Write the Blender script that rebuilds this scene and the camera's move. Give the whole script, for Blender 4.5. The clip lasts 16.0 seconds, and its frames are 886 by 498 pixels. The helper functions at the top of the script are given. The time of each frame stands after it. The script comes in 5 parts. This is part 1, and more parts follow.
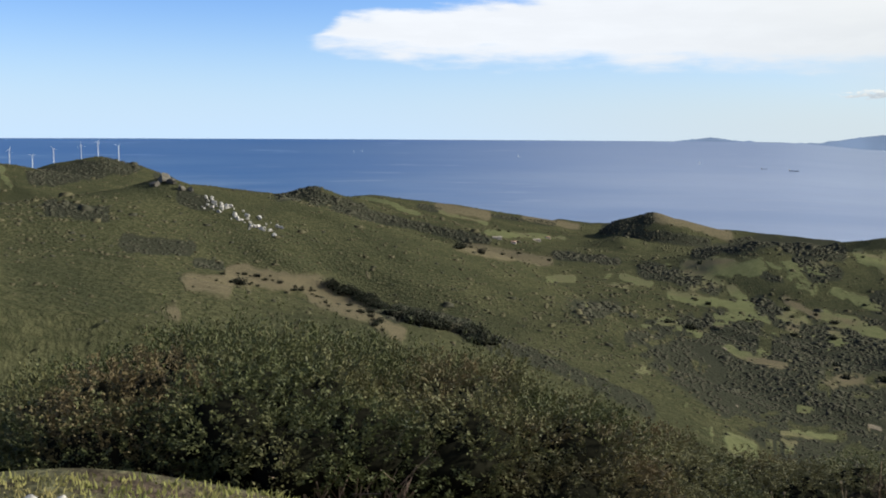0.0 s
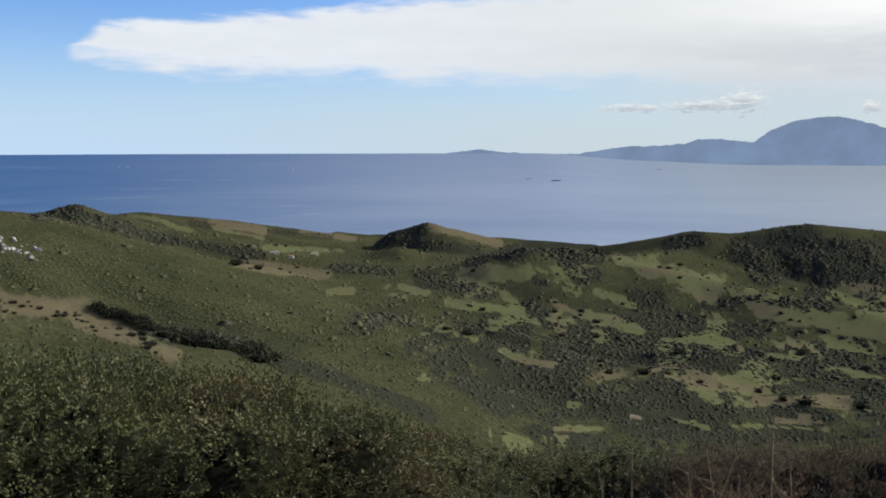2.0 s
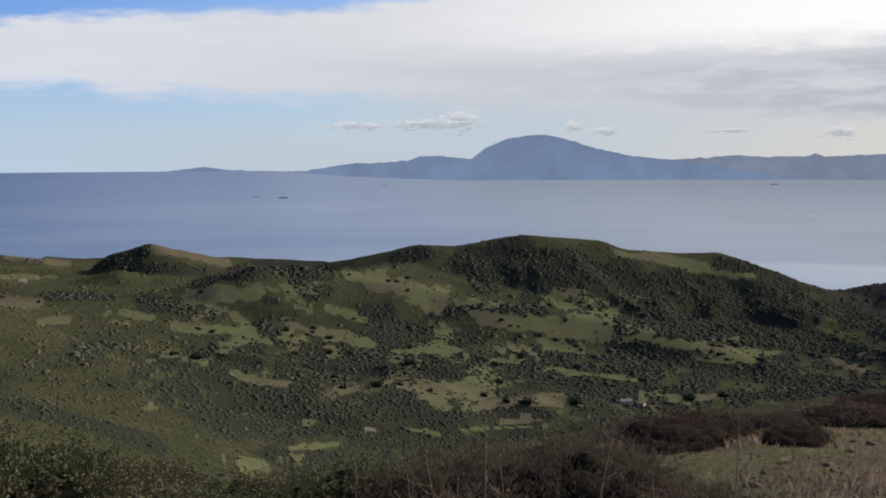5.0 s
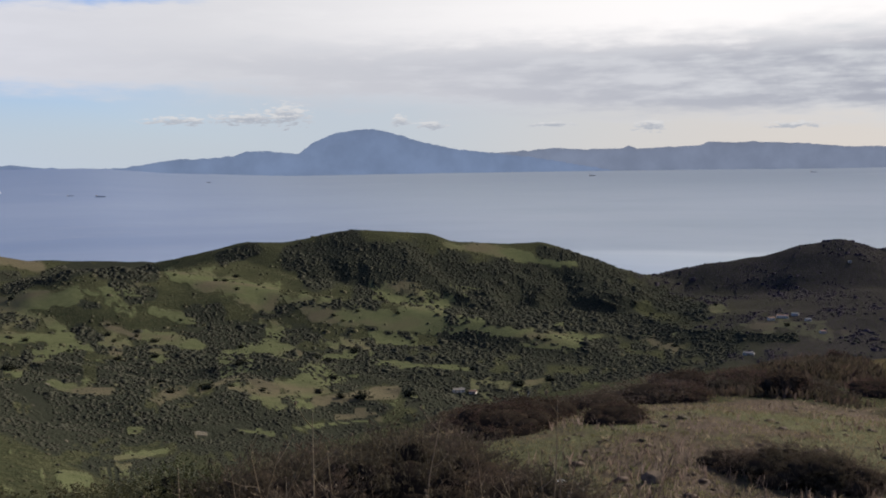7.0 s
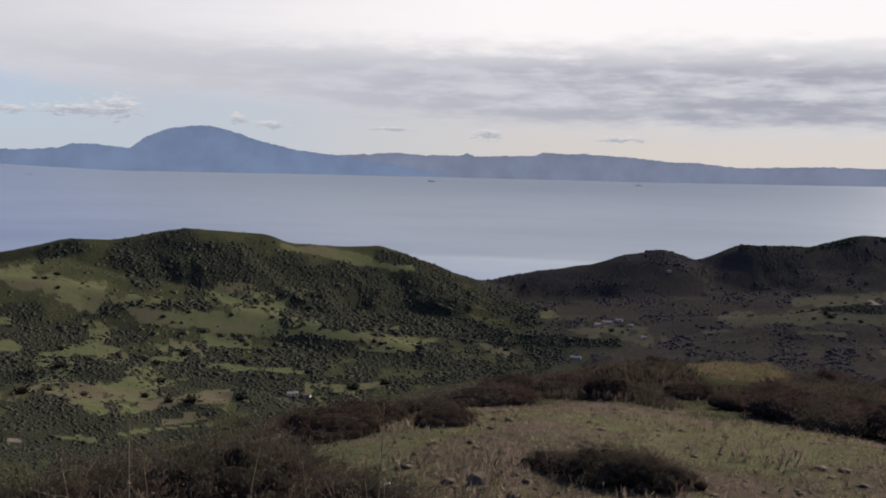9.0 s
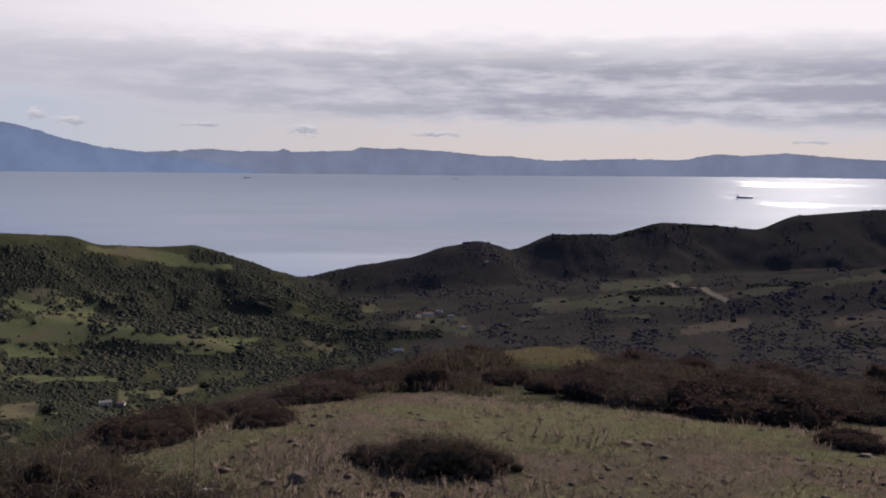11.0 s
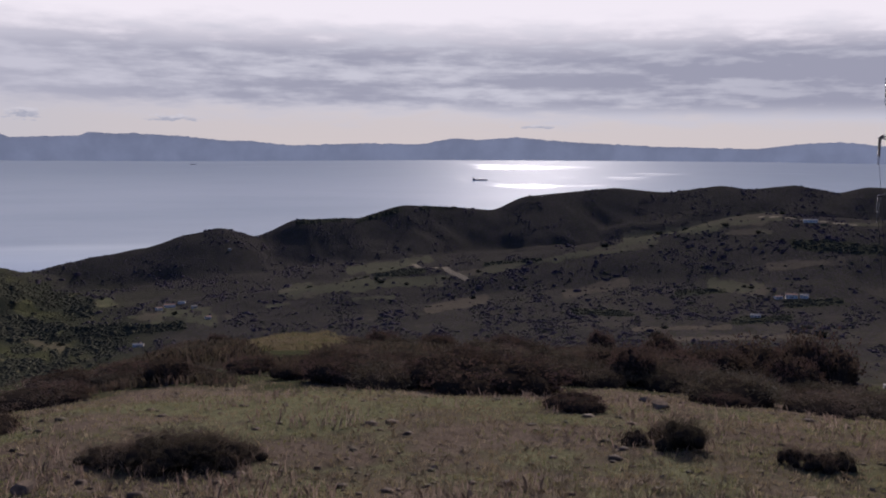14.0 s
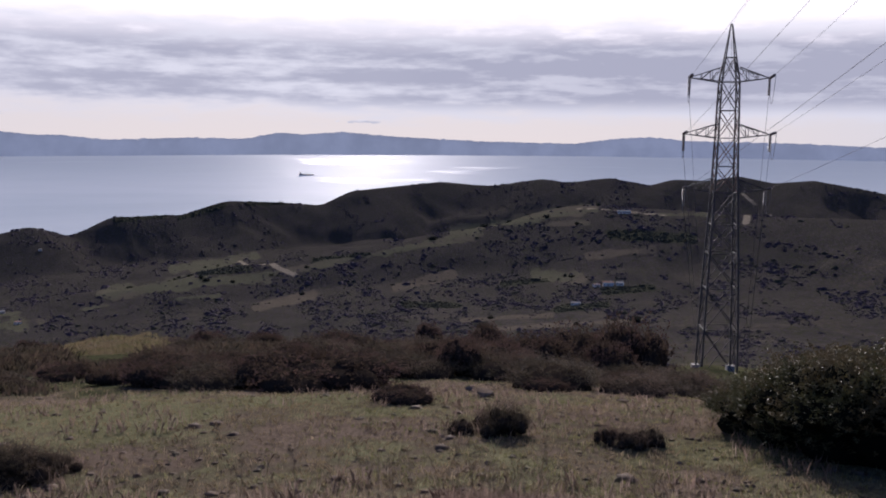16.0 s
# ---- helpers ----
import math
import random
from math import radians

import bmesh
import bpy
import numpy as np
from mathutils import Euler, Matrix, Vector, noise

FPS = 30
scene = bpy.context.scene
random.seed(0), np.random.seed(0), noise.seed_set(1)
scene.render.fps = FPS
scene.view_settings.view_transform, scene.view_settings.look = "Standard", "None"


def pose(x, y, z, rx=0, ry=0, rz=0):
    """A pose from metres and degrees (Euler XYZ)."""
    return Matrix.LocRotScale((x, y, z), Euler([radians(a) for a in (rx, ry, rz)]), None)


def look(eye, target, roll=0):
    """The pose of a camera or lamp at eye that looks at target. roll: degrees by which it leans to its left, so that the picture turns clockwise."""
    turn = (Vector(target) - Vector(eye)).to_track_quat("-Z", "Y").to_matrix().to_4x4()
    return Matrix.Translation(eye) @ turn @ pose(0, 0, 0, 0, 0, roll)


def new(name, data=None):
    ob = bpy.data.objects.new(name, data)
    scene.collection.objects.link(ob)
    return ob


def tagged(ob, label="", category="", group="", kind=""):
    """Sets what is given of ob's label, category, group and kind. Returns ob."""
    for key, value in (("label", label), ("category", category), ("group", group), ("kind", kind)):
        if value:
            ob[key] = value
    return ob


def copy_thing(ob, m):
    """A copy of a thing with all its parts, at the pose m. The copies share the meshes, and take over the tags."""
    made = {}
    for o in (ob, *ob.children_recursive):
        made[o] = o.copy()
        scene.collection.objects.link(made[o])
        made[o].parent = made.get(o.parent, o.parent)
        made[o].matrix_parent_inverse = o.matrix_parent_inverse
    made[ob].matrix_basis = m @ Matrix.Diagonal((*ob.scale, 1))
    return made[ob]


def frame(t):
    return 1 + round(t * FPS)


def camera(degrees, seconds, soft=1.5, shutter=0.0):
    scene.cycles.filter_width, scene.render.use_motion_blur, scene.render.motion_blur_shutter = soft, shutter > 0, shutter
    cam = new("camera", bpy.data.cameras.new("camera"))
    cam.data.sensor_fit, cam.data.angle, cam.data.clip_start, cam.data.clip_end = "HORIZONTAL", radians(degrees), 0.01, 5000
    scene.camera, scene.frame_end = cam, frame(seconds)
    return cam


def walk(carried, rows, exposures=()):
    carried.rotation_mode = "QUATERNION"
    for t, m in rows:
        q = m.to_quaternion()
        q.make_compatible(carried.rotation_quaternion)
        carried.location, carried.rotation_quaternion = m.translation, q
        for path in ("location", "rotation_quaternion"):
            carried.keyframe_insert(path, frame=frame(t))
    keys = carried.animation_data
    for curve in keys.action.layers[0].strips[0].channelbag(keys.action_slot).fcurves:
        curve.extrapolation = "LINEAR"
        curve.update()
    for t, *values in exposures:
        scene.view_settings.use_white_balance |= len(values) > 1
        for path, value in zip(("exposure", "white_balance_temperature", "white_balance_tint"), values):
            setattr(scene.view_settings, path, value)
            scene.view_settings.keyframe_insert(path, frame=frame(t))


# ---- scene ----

import functools

# ================= camera and walk =================
EYE = 1.65                 # the viewer's eye over the ground he stands on
ARM = 0.4                  # the camera is held at arm's length, and swings with him
cam = camera(50.27, 16.0, 1.9)
TURNS = [  # seconds, bearing, tilt, lean
    (0.0, 0.0, -7.14, 0.335), (0.5, 2.972, -7.148, -0.031), (1.0, 5.4, -7.091, -0.183), (1.5, 8.65, -6.899, -0.517),
    (2.0, 13.491, -6.32, -0.071), (2.5, 16.06, -5.965, 0.056), (3.0, 18.463, -5.848, -0.376), (3.5, 21.967, -5.837, -0.726),
    (4.0, 24.93, -5.411, -0.699), (6.5, 37.423, -5.846, -0.339), (7.0, 40.163, -5.775, -0.849), (7.5, 42.323, -6.078, -1.117),
    (8.0, 45.054, -5.898, -0.406), (8.5, 46.37, -5.809, 0.671), (9.0, 50.013, -5.52, 1.466), (9.5, 53.161, -5.422, 1.032),
    (12.0, 65.653, -5.847, 0.832), (12.5, 67.717, -6.011, 0.484), (13.0, 69.531, -6.2, 0.442), (13.5, 72.904, -6.563, 0.2),
    (14.0, 76.413, -6.33, 0.676), (14.5, 78.397, -5.957, 0.622), (15.0, 81.186, -6.139, -0.075), (15.5, 84.089, -7.056, 0.127),
    (16.0, 86.851, -6.531, 0.737)]


def held(bearing, tilt, lean):
    b = radians(bearing)
    return (pose(ARM * math.sin(b), ARM * math.cos(b), EYE, 0, 0, -bearing)
            @ pose(0, 0, 0, 90 + tilt) @ pose(0, 0, 0, 0, 0, lean))


walk(cam, [(t, held(b, p, r)) for t, b, p, r in TURNS],
     [(0.0, 0.2, 6500, 5), (1.5, 0.1, 6450, 5), (4.0, -0.17, 6350, 7), (7.0, -0.18, 6450, 11), (9.5, -0.26, 6450, 14), (12.5, -0.36, 6250, 22), (14.8, -0.42, 6150, 22), (15.5, -0.15, 6120, 22), (16.0, -0.05, 6100, 22)])

# ================= sky, sun =================
SUN_BEARING, SUN_HEIGHT = 82.0, 25.0
sun = new("sun", bpy.data.lights.new("sun", "SUN"))
sun.data.energy, sun.data.angle, sun.data.color = 7.2, radians(0.6), (1.0, 0.94, 0.85)
_sb, _sh = radians(SUN_BEARING), radians(SUN_HEIGHT)
SUNWARD = Vector((math.sin(_sb) * math.cos(_sh), math.cos(_sb) * math.cos(_sh), math.sin(_sh)))
sun.matrix_world = look(SUNWARD * 300, (0, 0, 0))


class Nodes:
    """A short hand for node trees."""

    def __init__(self, tree):
        self.t = tree

    def n(self, kind, ins=None, **props):
        nd = self.t.nodes.new("ShaderNode" + kind)
        for k, v in props.items():
            setattr(nd, k, v)
        for k, v in (ins or {}).items():
            self.put(nd, k, v)
        return nd

    def put(self, nd, k, v):
        sock = nd.inputs[k]
        if isinstance(v, bpy.types.NodeSocket):
            self.t.links.new(v, sock)
        elif isinstance(v, bpy.types.Node):
            self.t.links.new(v.outputs[0], sock)
        else:
            sock.default_value = v

    def math(self, op, a, b=0.0, c=0.0, clamp=False):
        return self.n("Math", {0: a, 1: b, 2: c}, operation=op, use_clamp=clamp).outputs[0]

    def step(self, x, lo, hi, a=0.0, b=1.0):
        return self.n("MapRange", {"Value": x, "From Min": lo, "From Max": hi, "To Min": a, "To Max": b},
                      interpolation_type="SMOOTHSTEP").outputs[0]

    def mix(self, f, a, b, blend="MIX"):
        return self.n("Mix", {0: f, 6: a, 7: b}, data_type="RGBA", blend_type=blend).outputs[2]

    def noise(self, vec, scale, detail=4.0, rough=0.55, **kw):
        return self.n("TexNoise", {"Vector": vec, "Scale": scale, "Detail": detail, "Roughness": rough}, **kw).outputs[0]


def rgb(r, g, b):
    return (r, g, b, 1.0)


world = bpy.data.worlds.new("sky")
scene.world = world
world.use_nodes = True
world.node_tree.nodes.clear()
W = Nodes(world.node_tree)
way = W.n("TexCoord").outputs["Generated"]
sep = W.n("SeparateXYZ", {0: way})
bearing = W.math("MULTIPLY", W.math("ARCTAN2", sep.outputs[0], sep.outputs[1]), 57.29578)
rising = W.math("MULTIPLY", sep.outputs[2], 57.29578)
sunny = W.n("VectorMath", {0: way, 1: (math.sin(_sb), math.cos(_sb), 0.0)}, operation="DOT_PRODUCT").outputs["Value"]


def along(x, pts):
    """A value that goes in straight lines from point to point."""
    out = pts[0][1]
    for (x0, y0), (x1, y1) in zip(pts, pts[1:]):
        out = W.math("ADD", out, W.n("MapRange", {"Value": x, "From Min": x0, "From Max": x1, "To Min": 0.0, "To Max": y1 - y0}).outputs[0])
    return out


# layers of cloud are drawn out along the horizon
layer = W.n("CombineXYZ", {0: W.math("MULTIPLY", bearing, 0.10), 1: W.math("MULTIPLY", rising, 0.85), 2: 0.0}).outputs[0]
puffs = W.n("CombineXYZ", {0: W.math("MULTIPLY", bearing, 0.30), 1: W.math("MULTIPLY", rising, 1.25), 2: 3.0}).outputs[0]
n_big, n_fine = W.noise(layer, 1.0, 7.0, 0.55), W.noise(puffs, 1.0, 7.0, 0.56)
ragged = W.math("SUBTRACT", W.math("ADD", W.math("MULTIPLY", n_big, 1.8), W.math("MULTIPLY", n_fine, 2.2)), 2.0)
low = along(bearing, [(-13.0, 9.0), (-7.5, 4.9), (-2.0, 4.2), (18.0, 3.9), (30.0, 3.6), (46.0, 2.6), (60.0, 2.0), (80.0, 1.7)])
high = along(bearing, [(-8.0, 5.2), (-6.0, 6.7), (0.0, 7.2), (8.0, 8.1), (22.0, 8.7), (29.0, 9.6), (36.0, 13.0), (48.0, 90.0)])
deck = W.math("MULTIPLY", W.step(W.math("ADD", W.math("SUBTRACT", rising, low), ragged), W.step(bearing, 0.0, 40.0, -0.5, -1.0), 0.8),
              W.step(W.math("SUBTRACT", W.math("SUBTRACT", high, rising), W.math("MULTIPLY", ragged, 0.7)), -0.3, 0.5))
aloft = W.math("MULTIPLY", W.step(rising, 13.0, 22.0), W.step(W.math("ADD", n_big, W.math("MULTIPLY", sunny, 0.30)), 0.50, 0.95))
mask = W.math("MAXIMUM", deck, aloft)
east = W.step(bearing, 40.0, 72.0)
bands = W.step(W.math("ADD", W.math("MULTIPLY", n_big, 0.55), W.math("MULTIPLY", n_fine, 0.45)), 0.38, 0.58)
thick = W.math("MULTIPLY", W.math("ADD", W.math("MULTIPLY", bands, 0.8), 0.2), along(bearing, [(0.0, 0.1), (22.0, 0.12), (38.0, 0.3), (50.0, 0.6), (66.0, 0.95)]))
thick = W.math("ADD", thick, W.math("MULTIPLY", W.step(bearing, 82.0, 98.0, 0.0, 0.4), W.step(rising, 7.0, 5.0)), clamp=True)
thick = W.math("MULTIPLY", thick, W.step(rising, 1.5, 2.7, 0.2, 1.0))
cloud = W.mix(east, W.mix(W.step(bearing, 6.0, 30.0), rgb(0.82, 0.83, 0.90), rgb(0.74, 0.75, 0.79)), rgb(0.82, 0.84, 0.86))
cloud = W.mix(thick, cloud, rgb(0.43, 0.45, 0.52))
burn = W.math("MULTIPLY", W.step(W.math("ADD", rising, W.math("MULTIPLY", ragged, 1.1)), 5.2, 7.6), W.math("MULTIPLY", W.step(bearing, 12.0, 56.0), W.step(rising, 26.0, 14.0)))
cloud = W.mix(burn, cloud, rgb(1.15, 1.12, 1.10))
# small heaps of cloud low over the strait: bearing, height, half width, half height
fluff = W.math("SUBTRACT", W.math("MULTIPLY", W.noise(puffs, 5.0, 5.0, 0.6), 3.4), 1.7)
for pb, pe, pw, ph in ((30.9, 2.4, 1.6, 0.8), (28.7, 2.2, 2.6, 0.42), (24.8, 2.1, 2.2, 0.3), (37.7, 1.95, 0.7, 0.4), (39.6, 1.7, 1.1, 0.3), (52.6, 1.5, 1.1, 0.45),
                       (46.8, 1.65, 1.6, 0.15), (60.5, 1.35, 1.8, 0.22), (82.0, 1.1, 1.5, 0.15)):
    u, v = W.math("DIVIDE", W.math("SUBTRACT", bearing, pb), pw), W.math("DIVIDE", W.math("SUBTRACT", rising, pe), ph)
    rim = W.math("SUBTRACT", W.math("ADD", 1.0, fluff), W.math("SQRT", W.math("ADD", W.math("MULTIPLY", u, u), W.math("MULTIPLY", v, v))))
    heap = W.step(rim, 0.0, 0.6, 0.0, 0.9)
    side = W.step(W.math("ADD", v, fluff), -0.5, 0.7)
    cloud = W.mix(heap, cloud, W.mix(side, rgb(0.42, 0.46, 0.53), rgb(0.80, 0.80, 0.80)))
    mask = W.math("MAXIMUM", mask, heap)
sky = W.n("TexSky", sky_type="NISHITA", sun_disc=False, sun_elevation=radians(SUN_HEIGHT), sun_rotation=radians(SUN_BEARING),
          altitude=340.0, air_density=1.0, dust_density=0.3, ozone_density=2.5)
sky = W.mix(1.0, sky, rgb(0.74, 0.95, 1.45), "MULTIPLY")
b_sky = W.n("Background", {"Color": sky, "Strength": 0.11})
veil = W.mix(W.step(sunny, -0.05, 0.6), rgb(0.55, 0.70, 0.91), rgb(0.60, 0.665, 0.73))
veil = W.mix(W.step(sunny, 0.66, 0.98), veil, rgb(0.78, 0.72, 0.66))
b_veil = W.n("Background", {"Color": veil, "Strength": 1.0})
b_cloud = W.n("Background", {"Color": cloud, "Strength": 1.0})
clear = W.n("MixShader", {0: W.math("MAXIMUM", W.math("POWER", W.step(rising, 11.0, -1.5), 1.7), W.math("MULTIPLY", W.step(bearing, 2.0, 34.0, 0.0, 0.95), W.step(rising, 12.0, 6.0))), 1: b_sky, 2: b_veil})
both = W.n("MixShader", {0: mask, 1: clear, 2: b_cloud})
W.put(W.n("OutputWorld"), "Surface", both)

# ================= materials =================


def material(name, rough=0.9, spec=0.2):
    m = bpy.data.materials.new(name)
    m.use_nodes = True
    m.node_tree.nodes.clear()
    k = Nodes(m.node_tree)
    k.b = k.n("BsdfPrincipled", {"Roughness": rough, "Specular IOR Level": spec})
    k.put(k.n("OutputMaterial"), "Surface", k.b.outputs[0])
    k.m = m
    return k


def place(k):
    return k.n("NewGeometry").outputs["Position"]


def plain(name, colour, rough=0.7, metal=0.0, vary=0.25, scale=6.0, spec=0.4):
    """A painted, metal or stone surface with wear at two scales."""
    k = material(name, rough, spec)
    pos = k.n("TexCoord").outputs["Object"]
    a, b = k.noise(pos, scale, 5.0), k.noise(pos, scale * 9, 3.0)
    f = k.math("ADD", k.math("MULTIPLY", a, 0.6), k.math("MULTIPLY", b, 0.4))
    dark = rgb(*[c * (1 - vary) for c in colour])
    light = rgb(*[min(1.0, c * (1 + vary * 0.6)) for c in colour])
    k.put(k.b, "Base Color", k.mix(k.step(f, 0.3, 0.7), dark, light))
    k.put(k.b, "Metallic", metal)
    k.put(k.b, "Normal", k.n("Bump", {"Height": f, "Strength": 0.25, "Distance": 0.02}).outputs[0])
    return k.m


def ground_material():
    k = material("hillside", 1.0, 0.0)
    pos = place(k)
    grass = k.n("Attribute", attribute_name="grass").outputs["Fac"]
    dry = k.n("Attribute", attribute_name="dry").outputs["Fac"]
    bare = k.n("Attribute", attribute_name="bare").outputs["Fac"]
    n1, n2, n3 = k.noise(pos, 0.012, 5.0), k.noise(pos, 0.11, 5.0), k.noise(pos, 1.7, 5.0, 0.65)
    n4 = k.noise(pos, 14.0, 4.0, 0.7)
    mixd = k.math("ADD", k.math("MULTIPLY", n2, 0.4), k.math("ADD", k.math("MULTIPLY", n3, 0.4), k.math("MULTIPLY", n4, 0.2)))
    v1 = k.n("TexVoronoi", {"Vector": pos, "Scale": 0.33, "Randomness": 1.0})
    v2 = k.n("TexVoronoi", {"Vector": pos, "Scale": 0.9, "Randomness": 1.0})
    crown = k.math("ADD", k.math("MULTIPLY", v1.outputs[0], 0.65), k.math("MULTIPLY", v2.outputs[0], 0.35))
    tone = k.math("ADD", k.math("MULTIPLY", k.n("SeparateXYZ", {0: v1.outputs[1]}).outputs[0], 0.6), k.math("MULTIPLY", n1, 0.5))
    scrub = k.mix(k.step(tone, 0.25, 0.8), rgb(0.048, 0.052, 0.026), rgb(0.086, 0.086, 0.042))
    patch = k.step(k.noise(pos, 0.016, 3.0), 0.34, 0.66)
    scrub = k.mix(patch, k.mix(0.5, scrub, rgb(0.031, 0.034, 0.022)), k.mix(0.4, scrub, rgb(0.080, 0.077, 0.041)))
    shade_haze = k.n("Attribute", attribute_name="shade_haze").outputs["Fac"]
    # shade and haze on the eastern slopes, painted as dark purple ground
    dusky_east = k.mix(k.step(tone, 0.25, 0.8), rgb(0.029, 0.024, 0.030), rgb(0.052, 0.043, 0.051))
    scrub = k.mix(shade_haze, scrub, dusky_east)
    # the shade in the gaps between bush crowns is painted in dark
    scrub = k.mix(k.step(crown, 0.30, 0.85), scrub, rgb(0.034, 0.037, 0.019))
    meadow = k.mix(k.step(mixd, 0.35, 0.65), rgb(0.084, 0.092, 0.042), rgb(0.126, 0.132, 0.064))
    meadow = k.mix(k.step(n1, 0.45, 0.7), meadow, rgb(0.122, 0.102, 0.063))
    hay = k.mix(k.step(mixd, 0.3, 0.7), rgb(0.082, 0.071, 0.045), rgb(0.142, 0.119, 0.074))
    wide = k.n("Attribute", attribute_name="wild").outputs["Fac"]
    litter = k.mix(k.step(mixd, 0.3, 0.7), rgb(0.072, 0.053, 0.041), rgb(0.180, 0.137, 0.103))      # dead turf close by
    hay = k.mix(wide, litter, k.mix(k.math("MULTIPLY", shade_haze, 0.55), hay, dusky_east))
    meadow = k.mix(k.math("MULTIPLY", shade_haze, 0.6), meadow, dusky_east)
    meadow = k.mix(wide, k.mix(0.30, meadow, litter), meadow)
    soil = k.mix(k.step(n3, 0.3, 0.7), rgb(0.14, 0.12, 0.09), rgb(0.25, 0.21, 0.16))
    edge = k.math("MULTIPLY", k.math("SUBTRACT", mixd, 0.5), 2.4)
    c = k.mix(k.step(k.math("ADD", grass, edge), 0.38, 0.62), scrub, meadow)
    c = k.mix(k.step(k.math("SUBTRACT", dry, edge), 0.30, 0.70), c, hay)
    c = k.mix(k.step(k.math("ADD", bare, edge), 0.4, 0.6), c, soil)
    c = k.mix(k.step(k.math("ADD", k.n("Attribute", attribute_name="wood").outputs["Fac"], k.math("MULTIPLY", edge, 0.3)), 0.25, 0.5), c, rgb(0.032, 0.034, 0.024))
    c = k.mix(k.step(n4, 0.3, 0.7), k.mix(0.5, c, rgb(0.02, 0.018, 0.01)), c)
    c = k.mix(k.math("MULTIPLY", k.step(k.noise(pos, 3.1, 4.0, 0.6), 0.56, 0.68), k.math("SUBTRACT", 1.0, wide)), c, k.mix(0.65, c, rgb(0.030, 0.022, 0.016)))
    k.put(k.b, "Base Color", c)
    h = k.math("ADD", k.math("MULTIPLY", n3, 0.7), k.math("MULTIPLY", n4, 0.3))
    low = k.n("Bump", {"Height": h, "Strength": 0.6, "Distance": 0.25}).outputs[0]
    wild = k.math("MULTIPLY", k.math("SUBTRACT", 1.0, crown), k.step(k.math("ADD", grass, dry), 0.6, 0.3))
    wild = k.math("MULTIPLY", wild, k.n("Attribute", attribute_name="wild").outputs["Fac"])
    k.put(k.b, "Normal", k.n("Bump", {"Height": wild, "Strength": 0.6, "Distance": 1.6, "Normal": low}).outputs[0])
    return k.m


def leaf_material(name, a, b, c, rough=0.5, spec=0.25, clump=3.0, through_light=0.0):
    """Foliage: each leaf or clump takes its own tint between a, b and c."""
    k = material(name, rough, spec)
    isl = k.n("NewGeometry").outputs["Random Per Island"]
    oi = k.n("ObjectInfo").outputs["Random"]
    pos = place(k)
    tuft = k.step(k.noise(pos, clump, 3.0), 0.34, 0.66)
    col = k.mix(k.math("ADD", k.math("MULTIPLY", isl, 0.6), k.math("MULTIPLY", tuft, 0.4)), rgb(*a), rgb(*b))
    f = k.math("ADD", k.noise(pos, 0.9, 3.0), k.math("MULTIPLY", oi, 0.2))
    col = k.mix(k.step(f, 0.52, 0.75), col, rgb(*c))
    k.put(k.b, "Base Color", col)
    if through_light:          # thin blades and leaves let some light through
        both = k.n("MixShader", {0: through_light, 1: k.b.outputs[0], 2: k.n("BsdfTranslucent", {"Color": col}).outputs[0]})
        k.put([nd for nd in k.t.nodes if nd.type == "OUTPUT_MATERIAL"][0], "Surface", both)
    return k.m


M_GROUND = ground_material()
M_WOOD = leaf_material("woodland", (0.027, 0.031, 0.021), (0.046, 0.051, 0.033), (0.046, 0.043, 0.032), 0.9, 0.0, 0.05)
M_SCRUB = leaf_material("scrub", (0.031, 0.034, 0.021), (0.084, 0.082, 0.043), (0.074, 0.064, 0.041), 0.9, 0.0, 0.016)
# eastern scrub, with shade and haze put into its purple colour
M_DUSKY = leaf_material("dusky_scrub", (0.029, 0.024, 0.031), (0.056, 0.047, 0.057), (0.056, 0.044, 0.052), 0.9, 0.0, 0.05)


